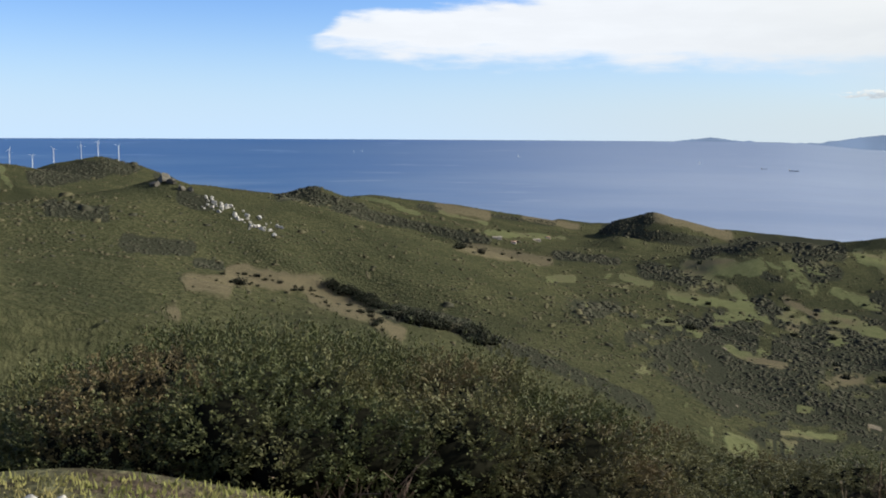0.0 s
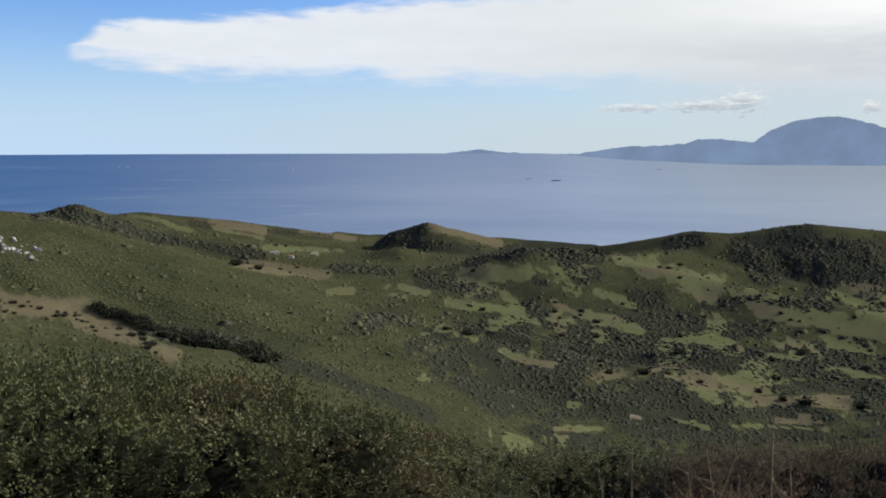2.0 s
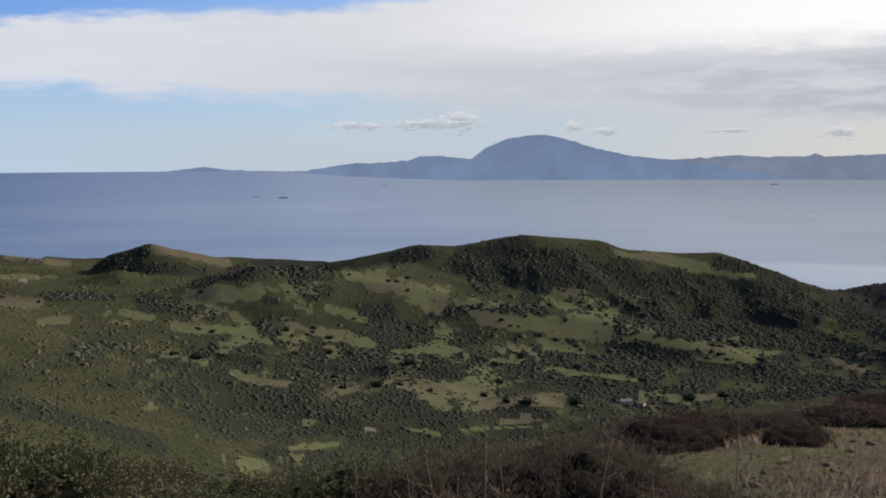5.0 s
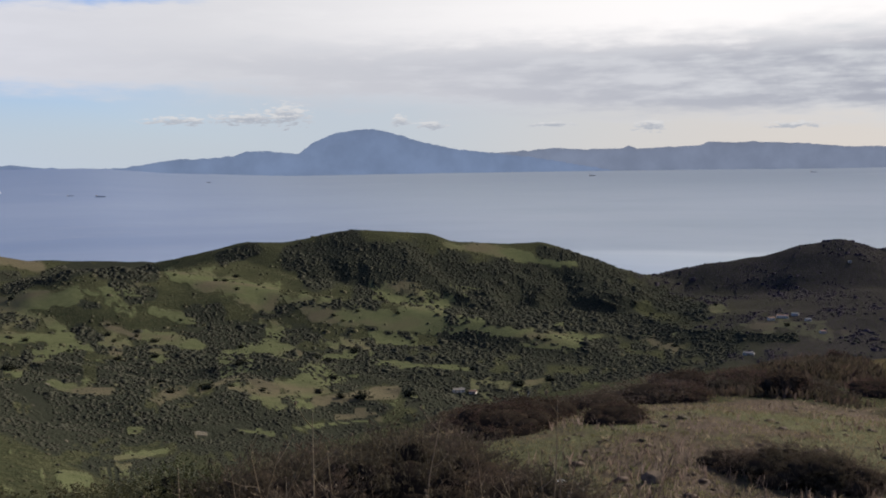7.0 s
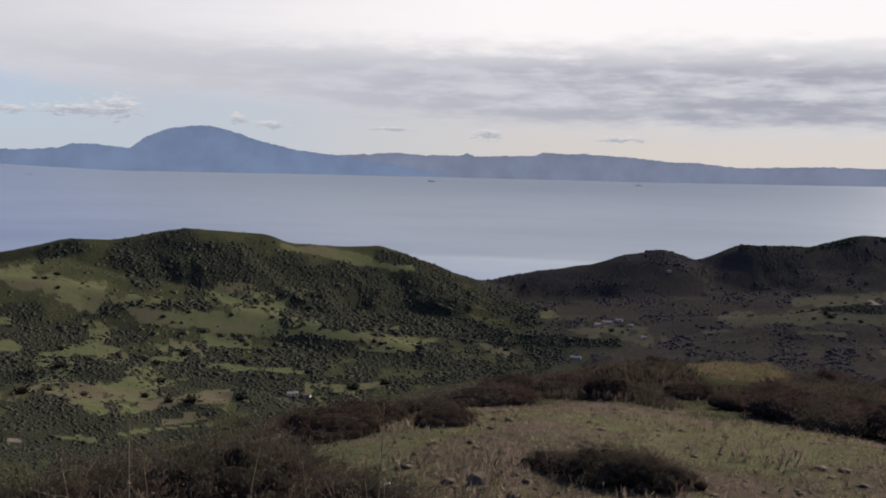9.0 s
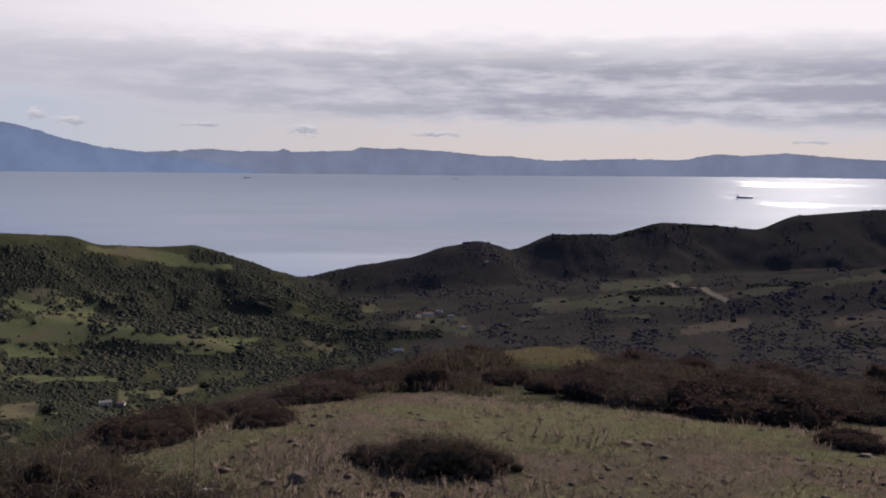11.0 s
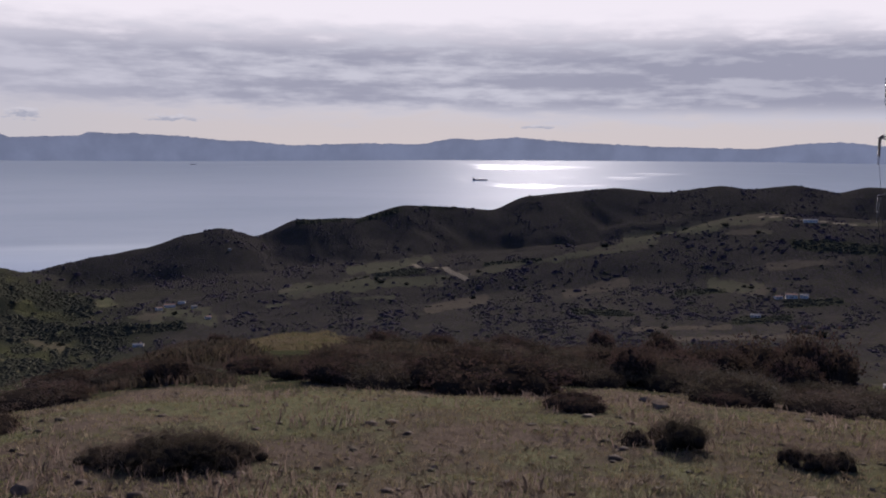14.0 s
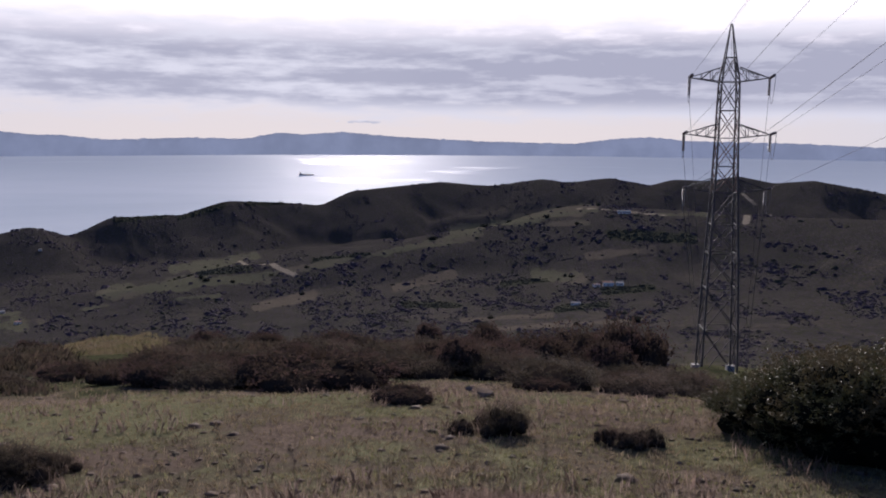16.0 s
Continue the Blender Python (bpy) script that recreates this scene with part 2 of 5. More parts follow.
def sea_material():
    k = material("sea", 0.5, 0.5)
    pos = k.n("SeparateXYZ", {0: place(k)})
    out = k.math("SQRT", k.math("ADD", k.math("MULTIPLY", pos.outputs[0], pos.outputs[0]), k.math("MULTIPLY", pos.outputs[1], pos.outputs[1])))
    swing = k.math("ARCTAN2", pos.outputs[0], pos.outputs[1])
    # swells and calm lanes lie along the coast
    lanes = k.n("CombineXYZ", {0: k.math("MULTIPLY", swing, 2.2), 1: k.math("MULTIPLY", out, 0.0035), 2: 0.0}).outputs[0]
    streak = k.noise(lanes, 1.0, 6.0, 0.55)
    fine = k.noise(lanes, 3.4, 6.0, 0.6)
    # deep blue ocean water in the west, the sky's pale reflection painted in eastward
    sky_sheen = k.step(pos.outputs[0], -900.0, 1700.0)
    # further east the painted reflection turns greyer and brighter
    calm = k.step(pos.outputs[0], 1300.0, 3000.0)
    c = k.mix(sky_sheen, rgb(0.050, 0.108, 0.235), k.mix(calm, rgb(0.250, 0.300, 0.398), rgb(0.395, 0.430, 0.448)))
    c2 = k.mix(sky_sheen, rgb(0.088, 0.148, 0.262), k.mix(calm, rgb(0.292, 0.338, 0.428), rgb(0.440, 0.470, 0.482)))
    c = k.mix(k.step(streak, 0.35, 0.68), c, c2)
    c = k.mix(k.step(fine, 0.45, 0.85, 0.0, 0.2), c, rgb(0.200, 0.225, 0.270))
    # haze of distance painted in: the water darkens towards its far edge
    c = k.mix(k.step(out, 3900.0, 4640.0, 0.0, 0.75), c, k.mix(sky_sheen, rgb(0.044, 0.098, 0.225), k.mix(calm, rgb(0.21, 0.26, 0.36), rgb(0.295, 0.330, 0.358))))
    k.put(k.b, "Base Color", c)
    slick = k.step(fine, 0.57, 0.72)      # calmer water between the ruffled lanes
    k.put(k.b, "Specular IOR Level", k.math("ADD", 0.0025, k.math("MULTIPLY", slick, 0.012)))
    k.put(k.b, "Roughness", k.math("SUBTRACT", 0.5, k.math("MULTIPLY", slick, 0.2)))
    return k.m


M_SEA = sea_material()

# ================= the lie of the land =================
SEA = -338.0


def at(bearing, dist, z=0.0):
    b = radians(bearing)
    return Vector((dist * math.sin(b), dist * math.cos(b), z))


def rise(dist, angle):
    """The height of what is seen from the eye at that distance and angle."""
    return EYE + dist * math.tan(radians(angle))


# heights of the broad ground: rows by bearing, columns by distance
RANGES = [1, 5.3, 6.6, 12, 25, 60, 120, 300, 600, 900, 1200, 1600, 2000, 2500, 3200, 5000]
BROAD = {
    -75: "0 0 -.9 -3 -6 -13 -28 -60 -70 -60 -60 -90 -110 -120 -150 -200",
    -40: "0 0 -1.2 -4 -8 -19 -36 -75 -90 -80 -70 -110 -150 -150 -345 -345",
    -20: "0 -.03 -1.2 -4 -8.5 -20 -42 -100 -125 -115 -120 -170 -175 -180 -345 -345",
    -5: "0 -.38 -1.4 -4.1 -8.5 -21 -46 -110 -132 -140 -160 -195 -195 -230 -345 -345",
    8: "0 -.65 -1.45 -4 -8.3 -21 -46 -110 -165 -182 -188 -205 -228 -265 -345 -345",
    16: "0 -.65 -1.45 -3.8 -7.8 -20 -45 -112 -186 -212 -206 -208 -240 -285 -345 -345",
    28: "0 -.55 -1.35 -3.4 -6.8 -17.8 -42 -110 -190 -232 -226 -225 -250 -295 -345 -345",
    40: "0 -.6 -1.3 -3.1 -5.8 -15.5 -40 -105 -185 -236 -247 -260 -275 -305 -345 -345",
    52: "0 -.6 -1.25 -2.95 -5.15 -12.9 -36 -95 -175 -233 -262 -290 -315 -342 -345 -345",
    62: "0 -.6 -1.25 -2.95 -4.95 -11.6 -31 -85 -162 -210 -240 -262 -282 -312 -345 -345",
    75: "0 -.6 -1.25 -2.95 -4.95 -11.7 -30 -75 -138 -180 -206 -230 -245 -270 -345 -345",
    90: "0 -.6 -1.25 -2.95 -4.95 -12 -30 -72 -126 -156 -172 -190 -215 -245 -345 -345",
    104: "0 -.6 -1.2 -2.9 -4.95 -13.3 -27 -70 -120 -142 -150 -160 -180 -220 -345 -345",
    125: "0 -.4 -.9 -2.2 -4.5 -12 -25 -60 -95 -115 -120 -130 -150 -200 -345 -345",
    200: "0 .2 .3 .8 2 5 9 15 20 20 10 0 -10 -20 -40 -60",
}
_keys = sorted(BROAD)
_tab = np.array([[float(v) for v in BROAD[b].split()] for b in _keys])
_tab = np.vstack([_tab[-1:], _tab, _tab[:2]])
_bear = np.array([_keys[-1] - 360] + _keys + [_keys[0] + 360, _keys[1] + 360], float)


def cubic(p0, p1, p2, p3, t):
    return p1 + 0.5 * t * (p2 - p0 + t * (2 * p0 - 5 * p1 + 4 * p2 - p3 + t * (3 * (p1 - p2) + p3 - p0)))


def broad(b, d):
    b = (b + 75) % 360 - 75
    i = np.clip(np.searchsorted(_bear, b, side="right") - 1, 1, len(_bear) - 3)
    tb = (b - _bear[i]) / (_bear[i + 1] - _bear[i])
    u = np.interp(np.log(np.maximum(d, 1)), np.log(RANGES), np.arange(len(RANGES)))
    j = np.clip(u.astype(int), 0, len(RANGES) - 2)
    tj = u - j
    top = len(RANGES) - 1

    def col(c):
        c = np.clip(c, 0, top)
        return cubic(_tab[i - 1, c], _tab[i, c], _tab[i + 1, c], _tab[np.minimum(i + 2, len(_tab) - 1), c], tb)
    return cubic(col(j - 1), col(j), col(j + 1), col(j + 2), tj)


# crests: bearing, distance, angle at which they are seen; then the fall of the flanks and the crest's roundness
RIDGES = {
    "rock ridge": ([(-34, 700, -4.6), (-25, 760, -4.2), (-21, 800, -3.8), (-18.4, 840, -3.4), (-16.3, 860, -2.75), (-15.2, 870, -3.25),
                    (-13, 900, -3.55), (-8.2, 980, -4.25), (-5, 1060, -5.6), (-2.2, 1150, -6.4), (2.3, 1250, -7.15), (6.1, 1300, -8.1),
                    (9.5, 1280, -9.2)], 0.36, 30),
    "near spur": ([(-38, 420, -4.6), (-25, 480, -6.6), (-19, 560, -8.4), (-14, 640, -9.8)], 0.22, 50),
    "west hill": ([(-34, 2150, -1.4), (-25.1, 2300, -1.9), (-24, 2350, -2.5)], 0.25, 60),
    "turbine hill": ([(-24, 2400, -2.5), (-22.2, 2400, -1.9), (-19.9, 2400, -1.55), (-18, 2400, -2.05), (-15, 2400, -3.2)], 0.3, 60),
    "dark hill": ([(-12, 1750, -4.6), (-9.7, 1780, -3.85), (-7.7, 1800, -3.38), (-5.6, 1800, -4.04), (-2.9, 1780, -5), (2.3, 1700, -6.1),
                   (5, 1650, -7.0)], 0.28, 50),
    "plateau": ([(-8, 2500, -4.3), (-4.3, 2500, -3.87), (0.5, 2550, -4.43), (4, 2600, -4.95), (8.4, 2680, -5.56), (11, 2700, -6.2)], 0.14, 60),
    "cone hill": ([(9.2, 2250, -6.1), (10.7, 2250, -5.17), (12.7, 2250, -4.72), (14, 2270, -5.08), (17.6, 2300, -5.88), (20, 2320, -6.9)], 0.42, 24),
    "round hill": ([(8.2, 1850, -6.9), (10.8, 1850, -6.25), (12.6, 1850, -6.9)], 0.25, 60),
    "knoll": ([(13.5, 1480, -7.5), (17, 1500, -6.7), (18.5, 1500, -6.3), (19.8, 1520, -6.35), (21.4, 1520, -6.3), (22.8, 1540, -6.65),
               (25, 1600, -6.65), (27, 1750, -6.2)], 0.28, 30),
    "pasture spur": ([(23, 1520, -6.9), (27, 1450, -7.4), (32, 1400, -8.4), (37.4, 1350, -9.2), (44, 1280, -10.3), (48.5, 1230, -11.6)], 0.28, 25),
    "big hill": ([(25.5, 1780, -6.5), (27.3, 1850, -5.5), (28.4, 1880, -5.1), (30.7, 1900, -5.17), (34.9, 1950, -4.53), (39.2, 2000, -4.8),
                  (41, 2020, -5.35), (44.2, 2080, -5.5), (46.2, 2120, -5.42), (48.9, 2180, -6.3), (50.9, 2220, -7), (52.4, 2250, -7.4)], 0.30, 30),
    "range": ([(52.9, 2350, -7.43), (54.7, 2350, -6.94), (56.3, 2350, -6.63), (58.7, 2350, -6.22), (61.4, 2350, -5.45), (63.1, 2350, -5.08), (65.2, 2380, -5.62), (67.7, 2400, -4.6),
               (71.3, 2420, -4.5), (74.1, 2450, -3.7), (77.1, 2480, -3.8), (79.4, 2500, -3.92), (81.7, 2520, -3.02), (86.7, 2560, -2.46),
               (89.7, 2580, -2.69)], 0.27, 30),
    "far range": ([(89.7, 2580, -2.69), (92.8, 2600, -2.2), (94.2, 2620, -2.4), (96.8, 2640, -2.09), (99.1, 2660, -2.44), (100.6, 2670, -2.08),
                   (102.4, 2680, -2.11), (104.2, 2700, -1.82), (106.1, 2700, -2.17), (108.2, 2700, -1.96), (112, 2700, -2.6), (122, 2650, -2.2)],
                  0.27, 30),
    "right slope": ([(67, 1500, -8.9), (73.8, 1450, -7.9), (80, 1450, -6.9), (89, 1500, -5.4), (95.5, 1550, -3.75), (100, 1500, -3.9),
                     (106, 1450, -4.1), (116, 1400, -4.0)], 0.16, 50),
}


def fbm(x, y, scale, seed, octaves=5):
    """Smooth value noise from -1 to 1 on arrays."""
    out, amp, tot = np.zeros_like(x), 1.0, 0.0
    for o in range(octaves):
        s = scale / 2 ** o
        u, v = x / s + 37.1 * seed + 11.3 * o, y / s - 17.7 * seed + 5.9 * o
        iu, iv = np.floor(u), np.floor(v)
        fu, fv = u - iu, v - iv
        fu, fv = fu * fu * (3 - 2 * fu), fv * fv * (3 - 2 * fv)

        def h(a, b):
            q = np.sin(a * 127.1 + b * 311.7 + seed * 74.7) * 43758.5453
            return (q - np.floor(q)) * 2 - 1
        out += amp * ((h(iu, iv) * (1 - fu) + h(iu + 1, iv) * fu) * (1 - fv) + (h(iu, iv + 1) * (1 - fu) + h(iu + 1, iv + 1) * fu) * fv)
        tot += amp
        amp *= 0.5
    return out / tot


def softmax2(a, b, w):
    d = np.clip(0.5 + 0.5 * (a - b) / w, 0, 1)
    return b + (a - b) * d + w * d * (1 - d)


def close_relief(x, y, b, d, rough):
    """Hummocks of the near slope, and the grassy knoll on it."""
    near = (fbm(x, y, 7, 21, 4) * 0.12 + fbm(x, y, 1.1, 22, 3) * 0.06) * np.clip((d - 3) / 6, 0.15, 1)
    return 1.1 * np.exp(-((b - 67.5) / 4.0) ** 2 - ((d - 62) / 9.0) ** 2) + near * (1 - rough) * np.where(d > 60, 6, 1)


def height(x, y):
    """The height of the ground."""
    x, y = np.asarray(x, float), np.asarray(y, float)
    d = np.hypot(x, y)
    b = np.degrees(np.arctan2(x, y))
    z = broad(b, d)
    rough = np.clip((d - 250) / 500, 0, 1)
    wander = 70 * fbm(x, y, 160, 13, 3)
    folds = fbm(x, y, 260, 3) * 9 + fbm(x, y, 70, 5, 4) * 3.0
    full, wide = (x, y, d, z, folds, wander), d > 250
    if not wide.any():
        return z + close_relief(x, y, b, d, rough)
    x, y, d, z, folds, wander = (q[wide] for q in full)
    for pts, fall, soft in RIDGES.values():
        line = [at(pb, pd, rise(pd, pa)) for pb, pd, pa in pts]
        away, tops, runs, done = [], [], [], 0.0
        for p, q in zip(line, line[1:]):
            dx, dy = q.x - p.x, q.y - p.y
            t = np.clip(((x - p.x) * dx + (y - p.y) * dy) / (dx * dx + dy * dy), 0, 1)
            away.append(np.hypot(x - p.x - t * dx, y - p.y - t * dy))
            tops.append(p.z + (q.z - p.z) * t)
            runs.append(done + t * math.hypot(dx, dy))
            done += math.hypot(dx, dy)
        best = np.minimum.reduce(away)
        share = [np.exp(-(a - best) / (6 + 0.22 * best)) for a in away]
        whole = sum(share)
        crest = sum(w * c for w, c in zip(share, tops)) / whole
        run = sum(w * c for w, c in zip(share, runs)) / whole
        gully = np.maximum(0.68, 1 + 0.7 * fbm(run + wander, best * 0.35, 170, 9, 4) + 0.2 * fbm(x, y, 240, 19, 3))
        h = crest - fall * gully * (np.sqrt(best * best + soft * soft) - soft)
        z = np.where(d > 330, softmax2(h, z, 8.0 * np.clip((d - 330) / 300, 0.02, 1)), z)
        folds = folds * np.clip(best / 160, 0.08, 1)
    x, y, d, whole_z, whole_folds, wander = full
    whole_z, whole_folds = whole_z.copy(), whole_folds.copy()
    whole_z[wide], whole_folds[wide] = z, folds
    return whole_z + whole_folds * rough + close_relief(x, y, b, d, rough)


def ground_z(x, y):
    return float(height(np.array([x]), np.array([y]))[0])


@functools.lru_cache(None)
def spot(bearing, angle, start=4.0):
    """Where a sight line from the eye, at that bearing and angle, first meets the ground."""
    r = np.geomspace(start, 3300, 1500)
    b = radians(bearing)
    z = height(r * math.sin(b), r * math.cos(b))
    hit = np.nonzero(z >= EYE + r * math.tan(radians(angle)))[0]
    i = hit[0] if len(hit) else len(r) - 1
    return Vector((r[i] * math.sin(b), r[i] * math.cos(b), z[i]))


# ================= land cover =================
# thickets, meadows and fields as strokes: bearing and angle of both ends, half breadth in degrees
THICKETS_WEST = [(-9.7, -3.92, -7.7, -3.59, 0.35), (-7.7, -4.03, -5.0, -4.89, 0.42), (-5.0, -4.99, 2.6, -6.67, 0.29),
    (-16.2, -2.91, -16.8, -2.71, 0.29), (-15.4, -3.97, -14.1, -4.38, 0.38), (-14.7, -7.79, -13.4, -7.99, 0.32),
    (-22.6, -4.41, -19.9, -4.86, 0.38), (-18.5, -6.52, -15.3, -6.94, 0.45), (-1.4, -4.58, -0.2, -4.74, 0.19),
    # bearing 10 to 16: woods that also paint the cone hill's shaded face
    (2.9, -5.09, 6.7, -5.52, 0.16), (9.9, -5.86, 12.4, -5.06, 0.38), (11.1, -5.97, 15.7, -6.42, 0.32), (6.9, -7.42, 10.5, -7.67, 0.29),
    (12.2, -8.29, 16.1, -8.78, 0.42), (-5.8, -9.66, -2.9, -11.22, 0.35), (-2.9, -10.81, 1.6, -11.61, 0.29),
    (2.0, -12.22, 4.1, -13.20, 0.45), (4.1, -12.93, 7.6, -14.27, 0.38), (7.6, -14.27, 12.8, -16.23, 0.38),
    (-23.4, -2.73, -18.0, -2.05, 0.45)]
THICKETS_KNOLL = [(15.2, -7.04, 18.6, -6.29, 0.35), (17.2, -6.66, 19.3, -6.10, 0.46), (20.3, -6.26, 22.7, -6.65, 0.66),
    (20.8, -7.36, 22.7, -7.81, 0.46), (21.6, -8.13, 22.0, -8.21, 0.31), (12.5, -8.12, 16.2, -9.00, 0.54),
    (18.9, -9.87, 19.9, -10.27, 0.46), (19.9, -10.68, 21.9, -11.20, 0.35), (25.1, -9.35, 26.4, -9.16, 0.54),
    (26.1, -10.18, 28.9, -10.43, 0.50), (28.9, -9.58, 31.0, -9.03, 0.31), (28.2, -11.07, 31.0, -10.59, 0.31),
    (19.0, -8.17, 19.9, -8.40, 0.19)]
THICKETS_VALE = [(20.5, -12.12, 28.9, -12.73, 0.77), (22.6, -11.42, 28.9, -11.88, 0.38), (30.6, -12.21, 36.7, -13.02, 0.83),
    (32.3, -13.60, 37.4, -13.45, 0.35), (31.0, -8.83, 36.0, -9.17, 0.29), (35.4, -10.46, 37.4, -10.81, 0.16),
    (36.7, -11.49, 42.3, -12.25, 0.19), (40.7, -11.03, 42.9, -10.87, 0.32), (42.0, -11.62, 45.4, -11.91, 0.35),
    (45.4, -12.23, 50.4, -11.71, 0.35), (34.0, -10.89, 35.0, -11.67, 0.26), (37.7, -13.44, 39.7, -13.55, 0.42),
    (42.3, -13.80, 42.6, -14.04, 0.45), (40.1, -14.96, 42.3, -15.30, 0.19), (17.0, -14.00, 19.8, -15.50, 0.26),
    (23.3, -15.27, 24.6, -16.61, 0.26)]
THICKETS_HILL = [(26.9, -5.95, 28.9, -5.45, 0.35), (31.0, -6.17, 34.4, -5.15, 0.74), (32.3, -6.85, 38.3, -6.39, 1.22),
    (35.7, -7.84, 40.6, -6.75, 1.08), (38.4, -8.46, 45.3, -7.60, 1.30), (40.6, -9.72, 50.3, -9.56, 1.22), (45.3, -7.92, 50.3, -8.02, 1.08),
    (46.2, -5.97, 50.2, -6.78, 0.39)]
THICKETS_EAST = [(48.6, -9.62, 53.8, -10.91, 0.80), (53.1, -8.88, 55.5, -9.51, 0.64), (41.8, -11.18, 45.5, -11.81, 0.29),
    (45.5, -12.31, 51.1, -12.65, 0.32), (30.7, -12.70, 36.9, -13.38, 0.48), (37.8, -13.43, 39.5, -13.66, 0.32),
    (48.9, -8.18, 53.1, -8.47, 0.58), (45.5, -7.52, 48.2, -8.19, 0.38), (54.5, -10.83, 60.7, -10.80, 0.32)]
THICKETS_MOOR = [(67.6, -4.78, 70.3, -4.54, 0.13), (71.2, -4.70, 73.7, -3.95, 0.13), (75.1, -3.86, 77.1, -3.76, 0.10),
    (72.4, -7.90, 75.2, -7.69, 0.16), (90.6, -8.58, 93.2, -8.26, 0.19), (96.7, -8.85, 99.5, -8.51, 0.19),
    (79.0, -7.22, 82.4, -6.89, 0.13), (93.9, -10.00, 96.8, -9.66, 0.19), (96.9, -5.42, 101.7, -5.51, 0.32),
    (84.5, -9.91, 87.9, -9.96, 0.16)]
MEADOWS_KNOLL = [(14.8, -7.87, 18.6, -7.82, 0.48), (17.2, -9.04, 18.5, -10.37, 0.35), (16.4, -10.70, 19.2, -10.73, 0.16),
    (6.4, -8.88, 7.9, -8.81, 0.19), (10.8, -8.54, 12.5, -8.98, 0.16), (13.8, -9.58, 17.8, -10.07, 0.26), (25.5, -7.10, 29.6, -8.49, 0.71),
    (24.1, -6.81, 25.5, -7.44, 0.35), (22.0, -10.19, 25.4, -11.02, 0.29), (23.0, -8.84, 25.1, -9.55, 0.29),
    (40.1, -5.44, 42.2, -5.90, 0.19), (42.2, -5.74, 45.3, -6.31, 0.29), (45.3, -6.48, 48.3, -6.73, 0.16)]
MEADOWS_VALE = [(32.3, -9.70, 35.7, -10.12, 0.22), (38.0, -9.46, 42.3, -10.57, 0.58), (42.3, -10.63, 48.4, -11.37, 0.38),
    (35.7, -10.85, 38.4, -11.57, 0.26), (37.4, -12.80, 41.0, -12.81, 0.16), (20.4, -16.98, 23.2, -16.85, 0.19),
    (21.3, -15.55, 22.0, -15.50, 0.32), (14.2, -17.61, 19.0, -17.87, 0.26), (27.5, -16.13, 29.6, -16.42, 0.19),
    (30.3, -16.21, 35.7, -15.94, 0.13), (43.6, -14.10, 46.7, -13.69, 0.13)]
MEADOWS_EAST = [(32.2, -9.31, 40.1, -10.55, 0.45), (44.8, -11.63, 47.6, -11.92, 0.13), (56.5, -9.15, 57.2, -9.26, 0.26),
    (52.1, -10.94, 54.2, -10.74, 0.10), (58.0, -10.16, 62.4, -9.75, 0.06), (67.3, -8.83, 71.8, -8.39, 0.29),
    (71.8, -7.77, 75.7, -7.00, 0.16), (73.3, -8.44, 78.6, -7.72, 0.22), (65.7, -9.78, 67.1, -9.61, 0.10), (70.9, -9.43, 73.4, -9.27, 0.13),
    (35.6, -12.48, 41.8, -13.07, 0.16)]
MEADOWS_MOOR = [(66.7, -9.01, 76.2, -8.20, 0.29), (70.7, -7.69, 75.5, -6.84, 0.22), (76.2, -8.03, 82.4, -6.93, 0.19),
    (82.4, -6.93, 89.2, -5.60, 0.22), (87.5, -5.45, 95.9, -3.86, 0.26), (93.1, -4.94, 95.6, -4.75, 0.13),
    (99.3, -4.19, 102.5, -4.09, 0.10), (92.5, -7.96, 95.4, -8.14, 0.29), (56.2, -9.25, 57.1, -9.39, 0.19),
    (57.7, -10.16, 61.1, -9.96, 0.10)]
MEADOWS_WEST = [(-4.9, -4.04, -2.9, -4.41, 0.13), (2.6, -6.12, 7.4, -6.39, 0.16), (-2.9, -4.55, -1.4, -5.06, 0.13),
    (-0.2, -4.88, 2.6, -5.54, 0.16), (-25.1, -2.24, -24.6, -3.18, 0.26)]
FIELDS_WEST = [(-12.4, -8.62, -7.7, -9.19, 0.63), (-15.2, -8.93, -13.1, -9.20, 0.49), (-7.7, -9.87, -5.0, -10.93, 0.53),
    # bearing 13 to 17: dry ground that also lightens the cone hill's lit face
    (-5.0, -10.93, -2.6, -12.24, 0.36), (2.7, -7.36, 6.1, -7.78, 0.26), (12.9, -4.98, 16.9, -5.92, 0.29),
    (-0.1, -11.56, 2.0, -12.05, 0.22), (-16.9, -10.58, -15.9, -10.75, 0.16), (-4.6, -8.75, -4.3, -8.89, 0.10)]
FIELDS = [(32.3, -14.73, 37.1, -14.29, 0.32), (33.4, -15.69, 35.7, -15.61, 0.13), (18.4, -13.06, 20.3, -13.19, 0.22),
    (25.4, -13.62, 27.5, -12.96, 0.16), (20.2, -9.47, 22.0, -10.32, 0.19), (1.0, -7.02, 6.4, -7.81, 0.29), (-0.3, -4.57, 2.6, -5.09, 0.26),
    (5.0, -5.20, 8.1, -5.67, 0.19), (27.8, -12.90, 29.9, -13.89, 0.22)]
FIELDS_EAST = [(84.0, -8.9, 87.5, -8.1, 0.3), (88.0, -10.84, 93.6, -10.38, 0.13), (89.3, -11.41, 99.0, -10.47, 0.13),
    (75.5, -10.05, 79.0, -9.34, 0.26), (95.7, -6.78, 99.4, -6.27, 0.26)]
THICKETS = THICKETS_WEST + THICKETS_KNOLL + THICKETS_VALE + THICKETS_HILL + THICKETS_EAST + THICKETS_MOOR
